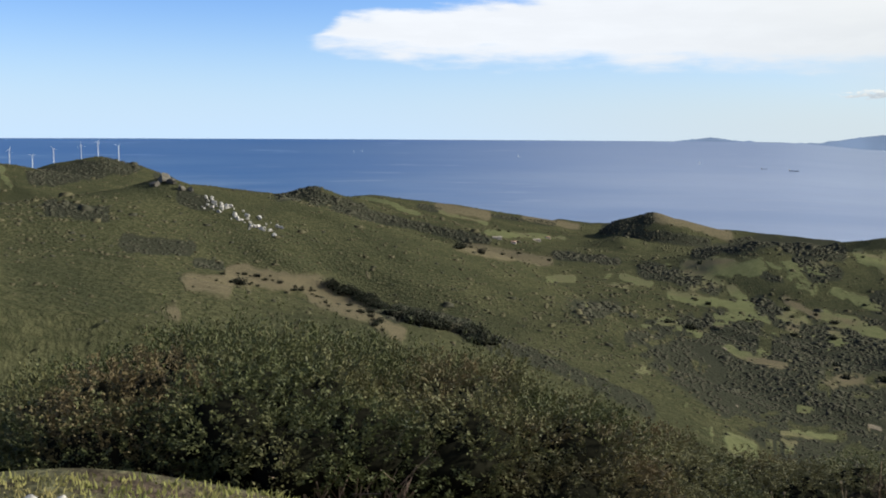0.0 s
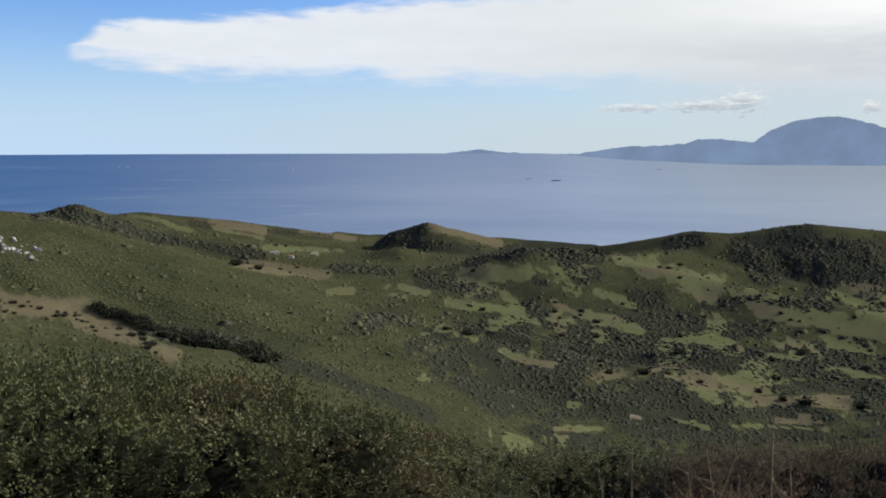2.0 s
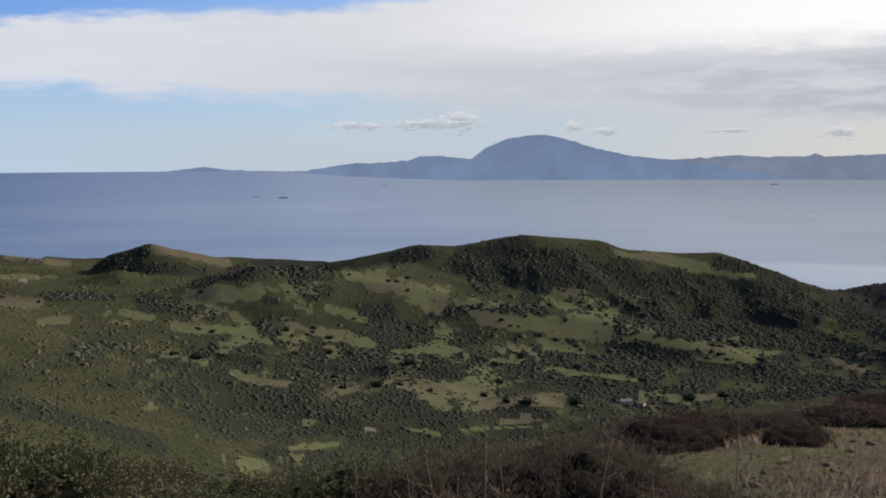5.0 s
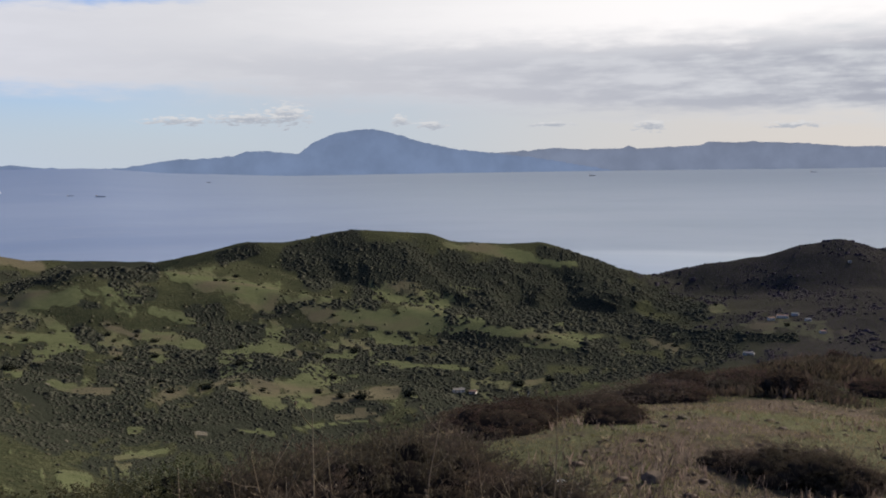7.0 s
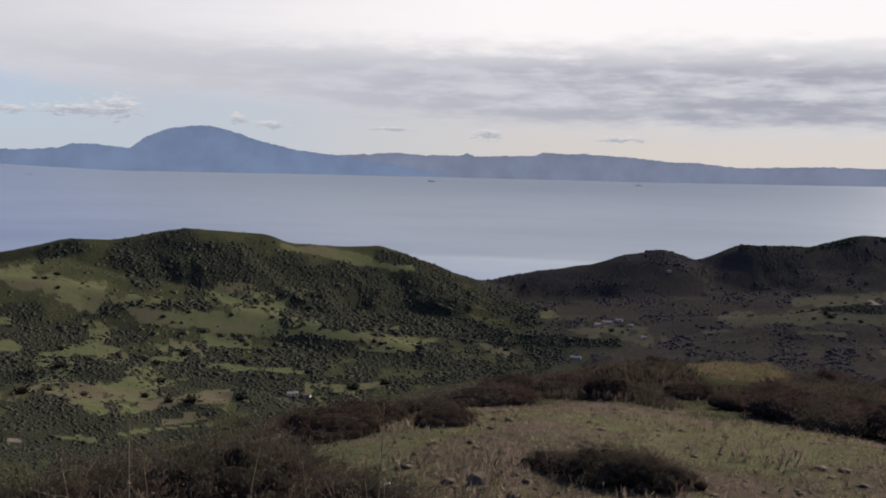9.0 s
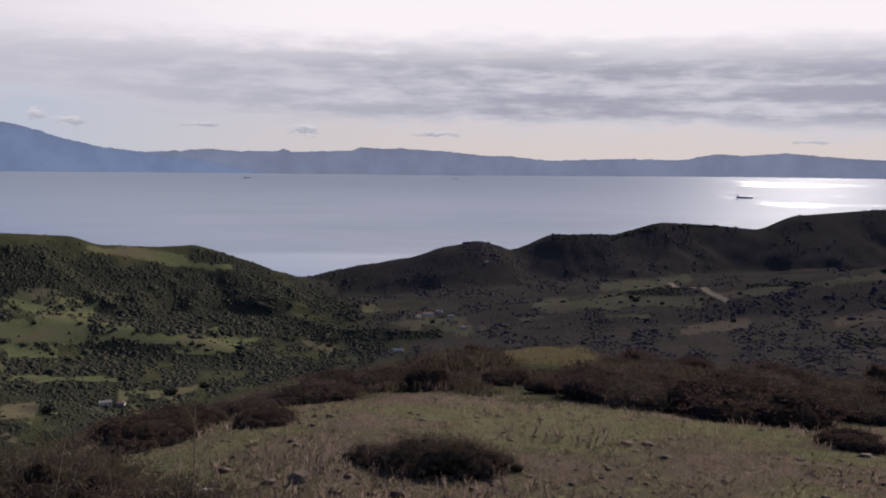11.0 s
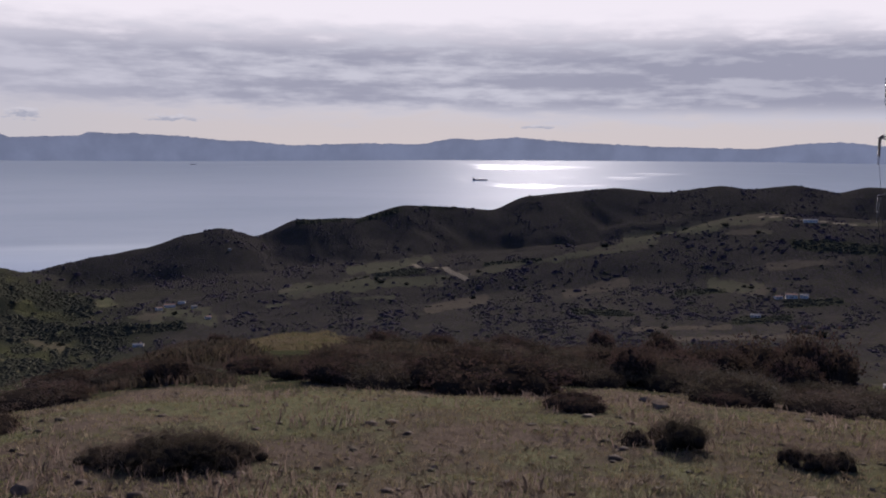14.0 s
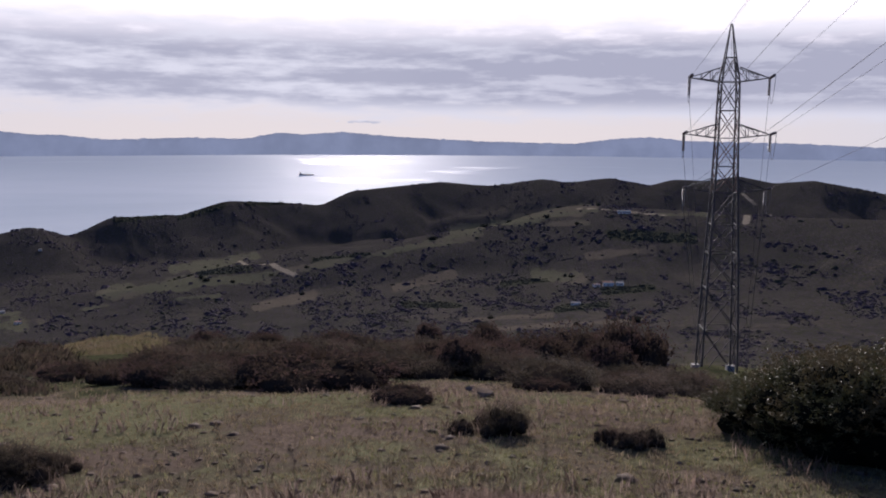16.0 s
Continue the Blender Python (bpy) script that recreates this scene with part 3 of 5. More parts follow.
MEADOWS = MEADOWS_WEST + MEADOWS_KNOLL + MEADOWS_VALE + MEADOWS_EAST + MEADOWS_MOOR
HAY = FIELDS_WEST + FIELDS + FIELDS_EAST


def strokes(x, y, z, items, seed, rag):
    """How far inside the strokes each place lies, with ragged rims."""
    b, a = np.degrees(np.arctan2(x, y)), np.degrees(np.arctan2(z - EYE, np.hypot(x, y)))
    wob = (fbm(b, a * 1.4, 1.7, seed, 4) * 0.9 + fbm(b, a * 1.2, 0.4, seed + 1, 3) * 0.8) * rag
    out = np.zeros_like(x)
    for b0, a0, b1, a1, w in items:
        db, da = b1 - b0, a1 - a0
        t = np.clip(((b - b0) * db + (a - a0) * da) / (db * db + da * da + 1e-9), 0, 1)
        r = np.hypot(b - b0 - t * db, a - a0 - t * da)
        out = np.maximum(out, np.clip(1.45 - r / w + wob, 0, 1))
    return out


def path_mask(x, y, items, half):
    out = np.zeros_like(x)
    for line in items:
        pts = [spot(b, a, 330) for b, a in line]
        for p, q in zip(pts, pts[1:]):
            dx, dy = q.x - p.x, q.y - p.y
            t = np.clip(((x - p.x) * dx + (y - p.y) * dy) / (dx * dx + dy * dy + 1e-6), 0, 1)
            r = np.hypot(x - p.x - t * dx, y - p.y - t * dy)
            out = np.maximum(out, np.clip(1.5 - r / half, 0, 1))
    return out


TRACKS = [[(15.0, -12.31), (15.7, -12.61), (16.8, -12.49)], [(15.5, -12.73), (16.2, -13.16), (16.6, -13.81), (16.5, -14.51)], [(17.7, -15.12), (17.5, -15.74)], [(25.4, -16.12), (26.8, -15.90), (28.0, -15.70)],
          [(74.6, -7.25), (76.7, -7.6), (77.9, -8.15)], [(104.3, -2.7), (105.1, -3.4)], [(105.9, -4.06), (104.6, -4.6)],
           [(95.0, -3.95), (100, -4.2)]]


def heath(x, y):
    """Where the scrub is given the dark purple that stands for shade and haze."""
    d, b = np.hypot(x, y), np.degrees(np.arctan2(x, y))
    return np.clip((b - 53 + np.clip((d - 1900) / 60, 0, 5)) / 8 + fbm(x, y, 90, 57, 3) * 0.4, 0, 1) * np.clip((d - 330) / 200, 0, 1)


def cover(x, y, z):
    """How much meadow, dry grass and bare earth there is."""
    d, b = np.hypot(x, y), np.degrees(np.arctan2(x, y))
    far = d > 330
    grass = np.where(far, strokes(x, y, z, MEADOWS, 31, 1.0), 0)
    dry = np.where(far, strokes(x, y, z, HAY, 33, 0.6), 0)
    a = np.degrees(np.arctan2(z - EYE, d))
    glade = fbm(b, a * 2.0, 2.4, 35, 4) + 0.5 * fbm(b, a * 2.0, 8.0, 36, 3)
    tatter = fbm(b, a * 1.3, 0.45, 37, 3) * 0.9
    mid = np.clip((b - 2) / 10, 0, 1) * np.clip((68 - b) / 6, 0.12, 1) * np.clip((2000 - d) / 400, 0, 1)
    grass = np.where(far, np.maximum(grass, np.clip((glade - 0.24) * 2.6 + tatter, 0, 0.75) * mid * (glade > 0.15)), grass)
    dry = np.where(far, np.maximum(dry, np.clip((-glade - 0.42) * 2.6 + tatter, 0, 0.72) * (glade < -0.3) * np.clip((b - 6) / 10, 0, 1) * np.clip((-9.5 - a) / 1.5, 0, 1) * np.clip((74 - b) / 10, 0.55, 1) * (d < 1750)), dry)
    dusky_east = far & (b > 60) & (b < 116) & (d < 1500)
    thin = fbm(x, y, 34, 58, 4) + 0.5 * fbm(x, y, 150, 59, 3)
    dry = np.where(dusky_east, np.maximum(dry, np.clip((thin - 0.1) * 2.2, 0, 0.42) * np.clip((1500 - d) / 300, 0, 1)), dry)
    bare = np.where(far, path_mask(x, y, TRACKS, 4.6), 0)
    n = fbm(x, y, 5, 41, 4)
    n2 = fbm(x, y, 1.6, 43, 3)
    lawn = np.clip(0.54 + n * 0.7 + n2 * 0.6, 0, 1) * np.clip((31 - d) / 6, 0, 1)
    straw = np.clip(0.44 - n * 0.55 - n2 * 0.5 + 0.5 * np.clip((13.5 - d) / 4, 0, 1), 0, 1) * np.clip((34 - d) / 6, 0, 1)
    east = np.clip((b - 24 + 8 * n) / 14, 0, 1) * np.clip((165 - b + 20 * n) / 40, 0, 1)
    crown = np.clip(1.4 - np.hypot((b - 67.5) / 3.2, (d - 62) / 12) + 0.6 * n + 0.4 * n2, 0, 0.75)
    home = np.clip((6.6 - d) / 1.2, 0, 1)
    grass = np.where(far, grass, np.maximum(lawn * east, home * np.clip(0.8 + n, 0, 1)))
    dry = np.where(far, dry, np.maximum(np.maximum(straw * east, crown), home * np.clip(0.2 - n, 0, 1)))
    return grass, dry, bare


def mesh_grid(name, X, Y, Z, mat, attrs=None):
    rows, cols = X.shape
    me = bpy.data.meshes.new(name)
    co = np.stack([X, Y, Z], -1).reshape(-1, 3)
    i = np.arange(rows * cols).reshape(rows, cols)
    q = np.stack([i[:-1, :-1], i[:-1, 1:], i[1:, 1:], i[1:, :-1]], -1).reshape(-1, 4)[:, ::-1]
    me.vertices.add(len(co))
    me.vertices.foreach_set("co", co.ravel())
    me.loops.add(q.size)
    me.loops.foreach_set("vertex_index", q.ravel().astype(np.int32))
    me.polygons.add(len(q))
    me.polygons.foreach_set("loop_start", np.arange(0, q.size, 4, dtype=np.int32))
    me.update(calc_edges=True)
    me.polygons.foreach_set("use_smooth", np.ones(len(q), bool))
    for k, v in (attrs or {}).items():
        me.attributes.new(k, "FLOAT", "POINT").data.foreach_set("value", v.ravel().astype(np.float32))
    me.materials.append(mat)
    return new(name, me)


def woods(x, y, z):
    """Thickets: those by themselves, and those that fill the valley floor between the meadows."""
    d, b = np.hypot(x, y), np.degrees(np.arctan2(x, y))
    a = np.degrees(np.arctan2(z - EYE, d))
    vale = np.clip((b - 4.2 + 1.65 * (a + 9.3)) / 2.5, 0, 1) * np.clip((62 - b) / 8, 0, 1) * np.clip((1500 - d) / 200, 0, 1) * np.clip((-9.2 - a) / 2.0, 0, 1)
    fill = fbm(b, a * 1.7, 2.2, 53, 4) + 0.5 * fbm(b, a * 1.3, 0.5, 54, 3)
    return np.maximum(strokes(x, y, z, THICKETS, 61, 0.5), 0.95 * np.clip((fill * 2.4 + 0.95), 0, 1) * vale)


bearings = np.concatenate([np.arange(-32, 119, 0.2), np.linspace(119, 328, 71)])
ranges = np.concatenate([np.geomspace(0.06, 80, 200)[:-1], np.geomspace(80, 420, 26)[:-1], np.geomspace(420, 3400, 210)])
BB, DD = np.meshgrid(np.radians(bearings), ranges)
GX, GY = DD * np.sin(BB), DD * np.cos(BB)
GZ = height(GX, GY)
g_, d_, b_ = cover(GX, GY, GZ)
ground = mesh_grid("ground", GX, GY, GZ, M_GROUND, {"grass": g_, "dry": d_, "bare": b_, "wild": np.clip((DD - 90) / 120, 0, 1), "wood": np.where((DD > 330) & (np.maximum(g_, d_) < 0.5), woods(GX, GY, GZ), 0), "shade_haze": heath(GX, GY)})
tagged(ground, "rolling green coastal hillsides of scrub, meadow and dry grass", "ground", kind="structure")

# the sea: level off the coast, and lifted far out to where the horizon lies
rs = np.concatenate([np.linspace(1500, 3250, 12)[:-1], np.linspace(3250, 4640, 60)])
SB, SD = np.meshgrid(np.radians(np.arange(-180, 180.1, 1.5)), rs)


def water_angle(b):
    """The angle at which the water ends, at the horizon or at the far shore."""
    return np.interp(b, [20, 24, 31, 62, 77, 95, 112], [-0.54, -0.9, -1.2, -1.15, -0.95, -0.8, -0.8])


def sea_z(b, d):
    edge = EYE + 4640 * np.tan(np.radians(water_angle(b)))
    return SEA + (edge - SEA) * np.clip((d - 3250) / (4640 - 3250), 0, 1) ** 1.1


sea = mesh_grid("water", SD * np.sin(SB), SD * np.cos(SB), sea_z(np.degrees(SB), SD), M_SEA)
tagged(sea, "calm blue-grey sea strait reaching to the horizon", "water", kind="structure")

# ================= the far shore =================


def far_shore(name, label, pts, dist, foot, colour, seed):
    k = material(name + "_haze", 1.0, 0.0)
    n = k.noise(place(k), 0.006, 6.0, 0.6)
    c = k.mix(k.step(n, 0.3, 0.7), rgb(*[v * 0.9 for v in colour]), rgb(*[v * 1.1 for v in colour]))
    # the haze before the far shore is given as a glow of its own
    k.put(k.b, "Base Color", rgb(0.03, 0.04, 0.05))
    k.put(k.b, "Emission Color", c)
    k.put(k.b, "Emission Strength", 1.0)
    bs = np.arange(pts[0][0], pts[-1][0], 0.06)
    el = np.interp(bs, [p[0] for p in pts], [p[1] for p in pts])
    ft = np.minimum(water_angle(bs) - 0.3, el - 0.02)
    el = el + np.array([noise.fractal(Vector((b * 2.1, seed, 0)), 1.0, 2.0, 6) for b in bs]) * 0.055 * np.clip((el - ft) * 3, 0, 1)
    X, Y, Z = [], [], []
    for f, off in [(-0.15, -8.0), (0.0, -8.0), (0.45, -5.0), (0.8, -2.0), (1.0, 0.0), (0.6, 4.0), (-0.15, 6.0)]:
        wob = np.array([noise.noise(Vector((b * 2.1, f * 3.0, seed))) for b in bs]) * 0.06 * (0 < f < 1)
        a = ft + (el - ft) * (f + wob)
        D = dist + off
        X.append(D * np.sin(np.radians(bs))); Y.append(D * np.cos(np.radians(bs))); Z.append(EYE + D * np.tan(np.radians(a)))
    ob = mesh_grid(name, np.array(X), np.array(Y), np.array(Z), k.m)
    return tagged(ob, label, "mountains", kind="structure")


MASSIF = [(13.4, -0.60), (13.9, -0.5), (14.6, -0.42), (15.7, -0.29), (17.05, -0.46), (18.7, -0.56), (21.4, -0.58), (23.3, -0.3), (24.9, -0.08), (25.5, -0.14),
          (27.8, 0.02), (28.6, 0.30), (30.0, 0.27), (31.6, 0.08), (32.3, 0.66), (33.0, 0.98), (33.7, 1.28), (35.0, 1.48), (36.0, 1.52), (36.9, 1.36), (37.3, 1.24),
          (37.9, 1.06), (38.9, 0.72), (41.1, 0.24), (43.0, 0.02), (46.0, -0.35), (48.5, -0.8), (51, -1.25)]
FARLAND = [(40, 0.0), (43.4, 0.0), (45.4, 0.10), (47.0, 0.24), (48.5, 0.12), (51.0, 0.16), (51.3, 0.32), (51.8, 0.12), (54.1, 0.21), (55.4, 0.25), (55.9, 0.48),
           (57.0, 0.39), (58.2, 0.43), (61.2, 0.28), (63.5, 0.06), (64.8, 0.07), (67.3, -0.17), (71.8, 0.01), (75.0, -0.02), (76.9, 0.36), (78.6, 0.29),
           (80.7, 0.46), (83.9, 0.22), (89.1, 0.0), (94.7, -0.07), (96.7, 0.22), (99.0, 0.38), (101.3, 0.17), (106.9, 0.11), (111.8, -0.07), (125, -0.3)]
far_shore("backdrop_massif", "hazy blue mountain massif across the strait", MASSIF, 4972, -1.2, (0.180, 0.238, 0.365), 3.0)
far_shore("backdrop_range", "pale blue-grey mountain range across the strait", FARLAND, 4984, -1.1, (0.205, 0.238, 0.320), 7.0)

# ================= scrub on the hillsides =================


def clump_verts(rng, rings, n):
    """A small uneven dome, as a far bush is: rings of points and a top."""
    v = []
    for j, (r, z) in enumerate(rings):
        for i in range(n):
            a = 2 * math.pi * (i + 0.5 * (j % 2)) / n
            k = r * rng.uniform(0.75, 1.2)
            v.append((k * math.cos(a), k * math.sin(a), z * rng.uniform(0.85, 1.12)))
    v.append((rng.uniform(-.2, .2), rng.uniform(-.2, .2), rng.uniform(0.96, 1.08)))
    f = []
    for o in range(0, n * (len(rings) - 1), n):
        for i in range(n):
            a, b = o + i, o + (i + 1) % n
            f += [(a, b, b + n), (a, b + n, a + n)]
    o = n * (len(rings) - 1)
    f += [(o + i, o + (i + 1) % n, o + n) for i in range(n)]
    return np.array(v), np.array(f)


LOW_DOME = ((1.0, 0.1), (0.74, 0.75))


def scatter(name, label, X, Y, S, H, mat, seed, Z=None, rings=LOW_DOME, sides=5):
    rng = random.Random(seed)
    kinds = [clump_verts(rng, rings, sides) for _ in range(8)]
    V, F, base = [], [], 0
    Z = height(X, Y) if Z is None else Z
    nr = np.random.RandomState(seed)
    turn, pick = nr.uniform(0, 6.28, len(X)), nr.randint(0, 8, len(X))
    for kk in range(8):
        m = pick == kk
        v, f = kinds[kk]
        c, s = np.cos(turn[m])[:, None], np.sin(turn[m])[:, None]
        px = (v[None, :, 0] * c - v[None, :, 1] * s) * S[m][:, None] + X[m][:, None]
        py = (v[None, :, 0] * s + v[None, :, 1] * c) * S[m][:, None] + Y[m][:, None]
        pz = v[None, :, 2] * H[m][:, None] + Z[m][:, None] - 0.25 * H[m][:, None]
        V.append(np.stack([px, py, pz], -1).reshape(-1, 3))
        F.append((f[None] + (np.arange(m.sum()) * len(v))[:, None, None] + base).reshape(-1, 3))
        base += m.sum() * len(v)
    V, F = np.concatenate(V), np.concatenate(F)
    me = bpy.data.meshes.new(name)
    me.vertices.add(len(V)); me.vertices.foreach_set("co", V.ravel())
    me.loops.add(F.size); me.loops.foreach_set("vertex_index", F.ravel().astype(np.int32))
    me.polygons.add(len(F)); me.polygons.foreach_set("loop_start", np.arange(0, F.size, 3, dtype=np.int32))
    me.update(calc_edges=True)
    me.polygons.foreach_set("use_smooth", np.ones(len(F), bool))
    me.materials.append(mat)
    return tagged(new(name, me), label, "scrub", kind="stuff")


nr = np.random.RandomState(11)
N = 110000
sb = nr.uniform(-29, 116, N)
sd = np.exp(nr.uniform(np.log(230), np.log(2750), N))
sb = np.concatenate([sb, nr.uniform(57, 116, 26000)])          # the dark eastern scrub is closer
sd = np.concatenate([sd, np.exp(nr.uniform(np.log(420), np.log(1700), 26000))])
sb = np.concatenate([sb, nr.uniform(50, 116, 14000)])
sd = np.concatenate([sd, nr.uniform(1850, 2720, 14000)])
# and more of them inside the thickets, spread over their cells of ground
wood_here = np.where((DD > 330) & (DD < 2750) & (GZ > SEA + 6), woods(GX, GY, GZ), 0)
sight = np.degrees(np.arctan2(GZ - EYE, DD))
seen = sight >= np.maximum.accumulate(sight, axis=0) - 0.25
cells = np.where(wood_here > 0.5, DD ** 1.3 * np.where(seen, 1.0, 0.15), 0) * (np.degrees(BB) < 117)
pick = nr.choice(cells.size, 42000, p=(cells / cells.sum()).ravel())
sb = np.concatenate([sb, np.degrees(BB).ravel()[pick] + nr.uniform(-0.09, 0.09, len(pick))])
sd = np.concatenate([sd, DD.ravel()[pick] * (1 + nr.uniform(-0.005, 0.005, len(pick)))])
N = len(sb)
X, Y = sd * np.sin(np.radians(sb)), sd * np.cos(np.radians(sb))
SZ = height(X, Y)
g, h, p = cover(X, Y, SZ)
dens = fbm(X, Y, 120, 51, 4)
lots = woods(X, Y, SZ)
open_ = np.maximum(g, h)
lots = np.where(open_ > 0.5, np.where(lots > 0.97, lots, 0), lots)
sa = np.degrees(np.arctan2(SZ - EYE, sd))
close = np.where(sb > 57, 0.42 + 2.4 * fbm(sb, sa * 2.2, 1.5, 71, 4), 0.5 + dens * 0.8)
keep = (nr.uniform(0, 1, N) < np.where(lots > 0.5, 1.0, np.where(open_ > 0.5, 0.09, close))) & (p < 0.15) & (SZ > SEA + 6)
X, Y, SZ, sd, lots, dens = X[keep], Y[keep], SZ[keep], sd[keep], lots[keep], dens[keep]
wood = (lots > 0.5) | ((nr.uniform(0, 1, len(X)) < np.where(sd < 1300, 0.2, 0.08)) & (sd < 1700))          # and single dark bushes among the scrub
size = np.exp(nr.normal(0.36, 0.42, len(X))) * (1 + 0.35 * np.clip(dens, -0.5, 1)) * np.clip(sd / 900, 0.45, 1.6) * np.where(wood, 1.05, 1.0)
tall = size * np.where(wood, nr.uniform(0.4, 0.75, len(X)), nr.uniform(0.42, 0.8, len(X)))
brown = (heath(X, Y) > 0.5) & ~wood
green = ~wood & ~brown
scatter("scrub", "olive-green evergreen scrub covering the hillsides", X[green], Y[green], size[green], tall[green], M_SCRUB, 5, SZ[green])
scatter("heath_scrub", "scrub on the coastal range, coloured dark purple for shade and haze", X[brown], Y[brown], size[brown], tall[brown], M_DUSKY, 8, SZ[brown])
scatter("woodland", "dark green thickets of low trees on the slopes", X[wood], Y[wood], size[wood], tall[wood], M_WOOD, 6, SZ[wood])

# ================= building blocks for things =================


def to_mesh(name, V, F, mat, smooth=False):
    """A mesh from arrays of points and equal-sided faces."""
    V, F = np.asarray(V, float), np.asarray(F, np.int32)
    me = bpy.data.meshes.new(name)
    me.vertices.add(len(V)); me.vertices.foreach_set("co", V.ravel())
    n = F.shape[1]
    me.loops.add(F.size); me.loops.foreach_set("vertex_index", F.ravel())
    me.polygons.add(len(F)); me.polygons.foreach_set("loop_start", np.arange(0, F.size, n, dtype=np.int32))
    me.update(calc_edges=True)
    if smooth:
        me.polygons.foreach_set("use_smooth", np.ones(len(F), bool))
    me.materials.append(mat)
    return me


def thing(name, where, label, category, group=""):
    ob = new(name)
    ob.empty_display_size = 0.1
    ob.matrix_basis = where if isinstance(where, Matrix) else Matrix.Translation(where)
    return tagged(ob, label, category, group)


def hang(name, me, parent, label=""):
    ob = new(name, me)
    ob.parent = parent
    return tagged(ob, label)


def part(name, bm, mat, parent, label=""):
    me = bpy.data.meshes.new(name)
    bm.to_mesh(me)
    bm.free()
    me.materials.append(mat)
    return hang(name, me, parent, label)


def box_bm(w, d, h, z0=0.0, bevel=0.0, x0=0.0, y0=0.0):
    bm = bmesh.new()
    bmesh.ops.create_cube(bm, size=1.0, matrix=Matrix.Translation((x0, y0, z0 + h / 2)) @ Matrix.Diagonal((w, d, h, 1)))
    if bevel:
        bmesh.ops.bevel(bm, geom=bm.edges[:], offset=bevel, segments=1, affect="EDGES")
    return bm


def tube_arrays(pts, radii, sides=4):
    """Points and faces of a tapering tube along pts."""
    pts = [Vector(p) for p in pts]
    V, F = [], []
    for i, p in enumerate(pts):
        t = (pts[min(i + 1, len(pts) - 1)] - pts[max(i - 1, 0)]).normalized()
        a = t.orthogonal().normalized()
        b = t.cross(a)
        for k in range(sides):
            w = 2 * math.pi * k / sides
            V.append(p + (a * math.cos(w) + b * math.sin(w)) * radii[i])
    for i in range(len(pts) - 1):
        for k in range(sides):
            q = i * sides + (k + 1) % sides
            F.append((i * sides + k, q, q + sides, i * sides + k + sides))
    return [tuple(v) for v in V], F


def tubes(name, lines, mat, sides=4):
    V, F = [], []
    for pts, radii in lines:
        v, f = tube_arrays(pts, radii, sides)
        F += [tuple(i + len(V) for i in q) for q in f]
        V += v
    return to_mesh(name, V, F, mat, True)


def leaf_arrays(P, axis, size, width, seed):
    """Small folded leaves at P along axis."""
    r = np.random.RandomState(seed)
    axis = axis / np.linalg.norm(axis, axis=1, keepdims=True)
    side = np.cross(axis, r.normal(size=axis.shape))
    side /= np.linalg.norm(side, axis=1, keepdims=True) + 1e-9
    nor = np.cross(side, axis)
    L = size[:, None]
    mid = P + axis * L * 0.5 + nor * L * 0.08
    V = np.stack([P, mid + side * L * width, P + axis * L, mid - side * L * width], 1).reshape(-1, 3)
    F = np.arange(len(P) * 4).reshape(-1, 4)
    return V, F


def lobed(rng, radius, high, lobes):
    """The rounded masses that make up a shrub: middle and half sizes."""
    k0 = min(radius, high)
    out = [((0, 0, high * 0.42), (radius * 0.72, radius * 0.72, high * 0.5))]
    for i in range(lobes):
        a = 2 * math.pi * (i + rng.uniform(-.3, .3)) / lobes
        r = radius * rng.uniform(0.3, 0.72)
        k = k0 * rng.uniform(0.30, 0.46)
        top = high * (1.0 - 0.45 * (r / radius) ** 2) * rng.uniform(0.85, 1.0)
        out.append(((r * math.cos(a), r * math.sin(a), max(k * 0.7, top - k)), (k, k, k * rng.uniform(0.85, 1.1))))
    return out


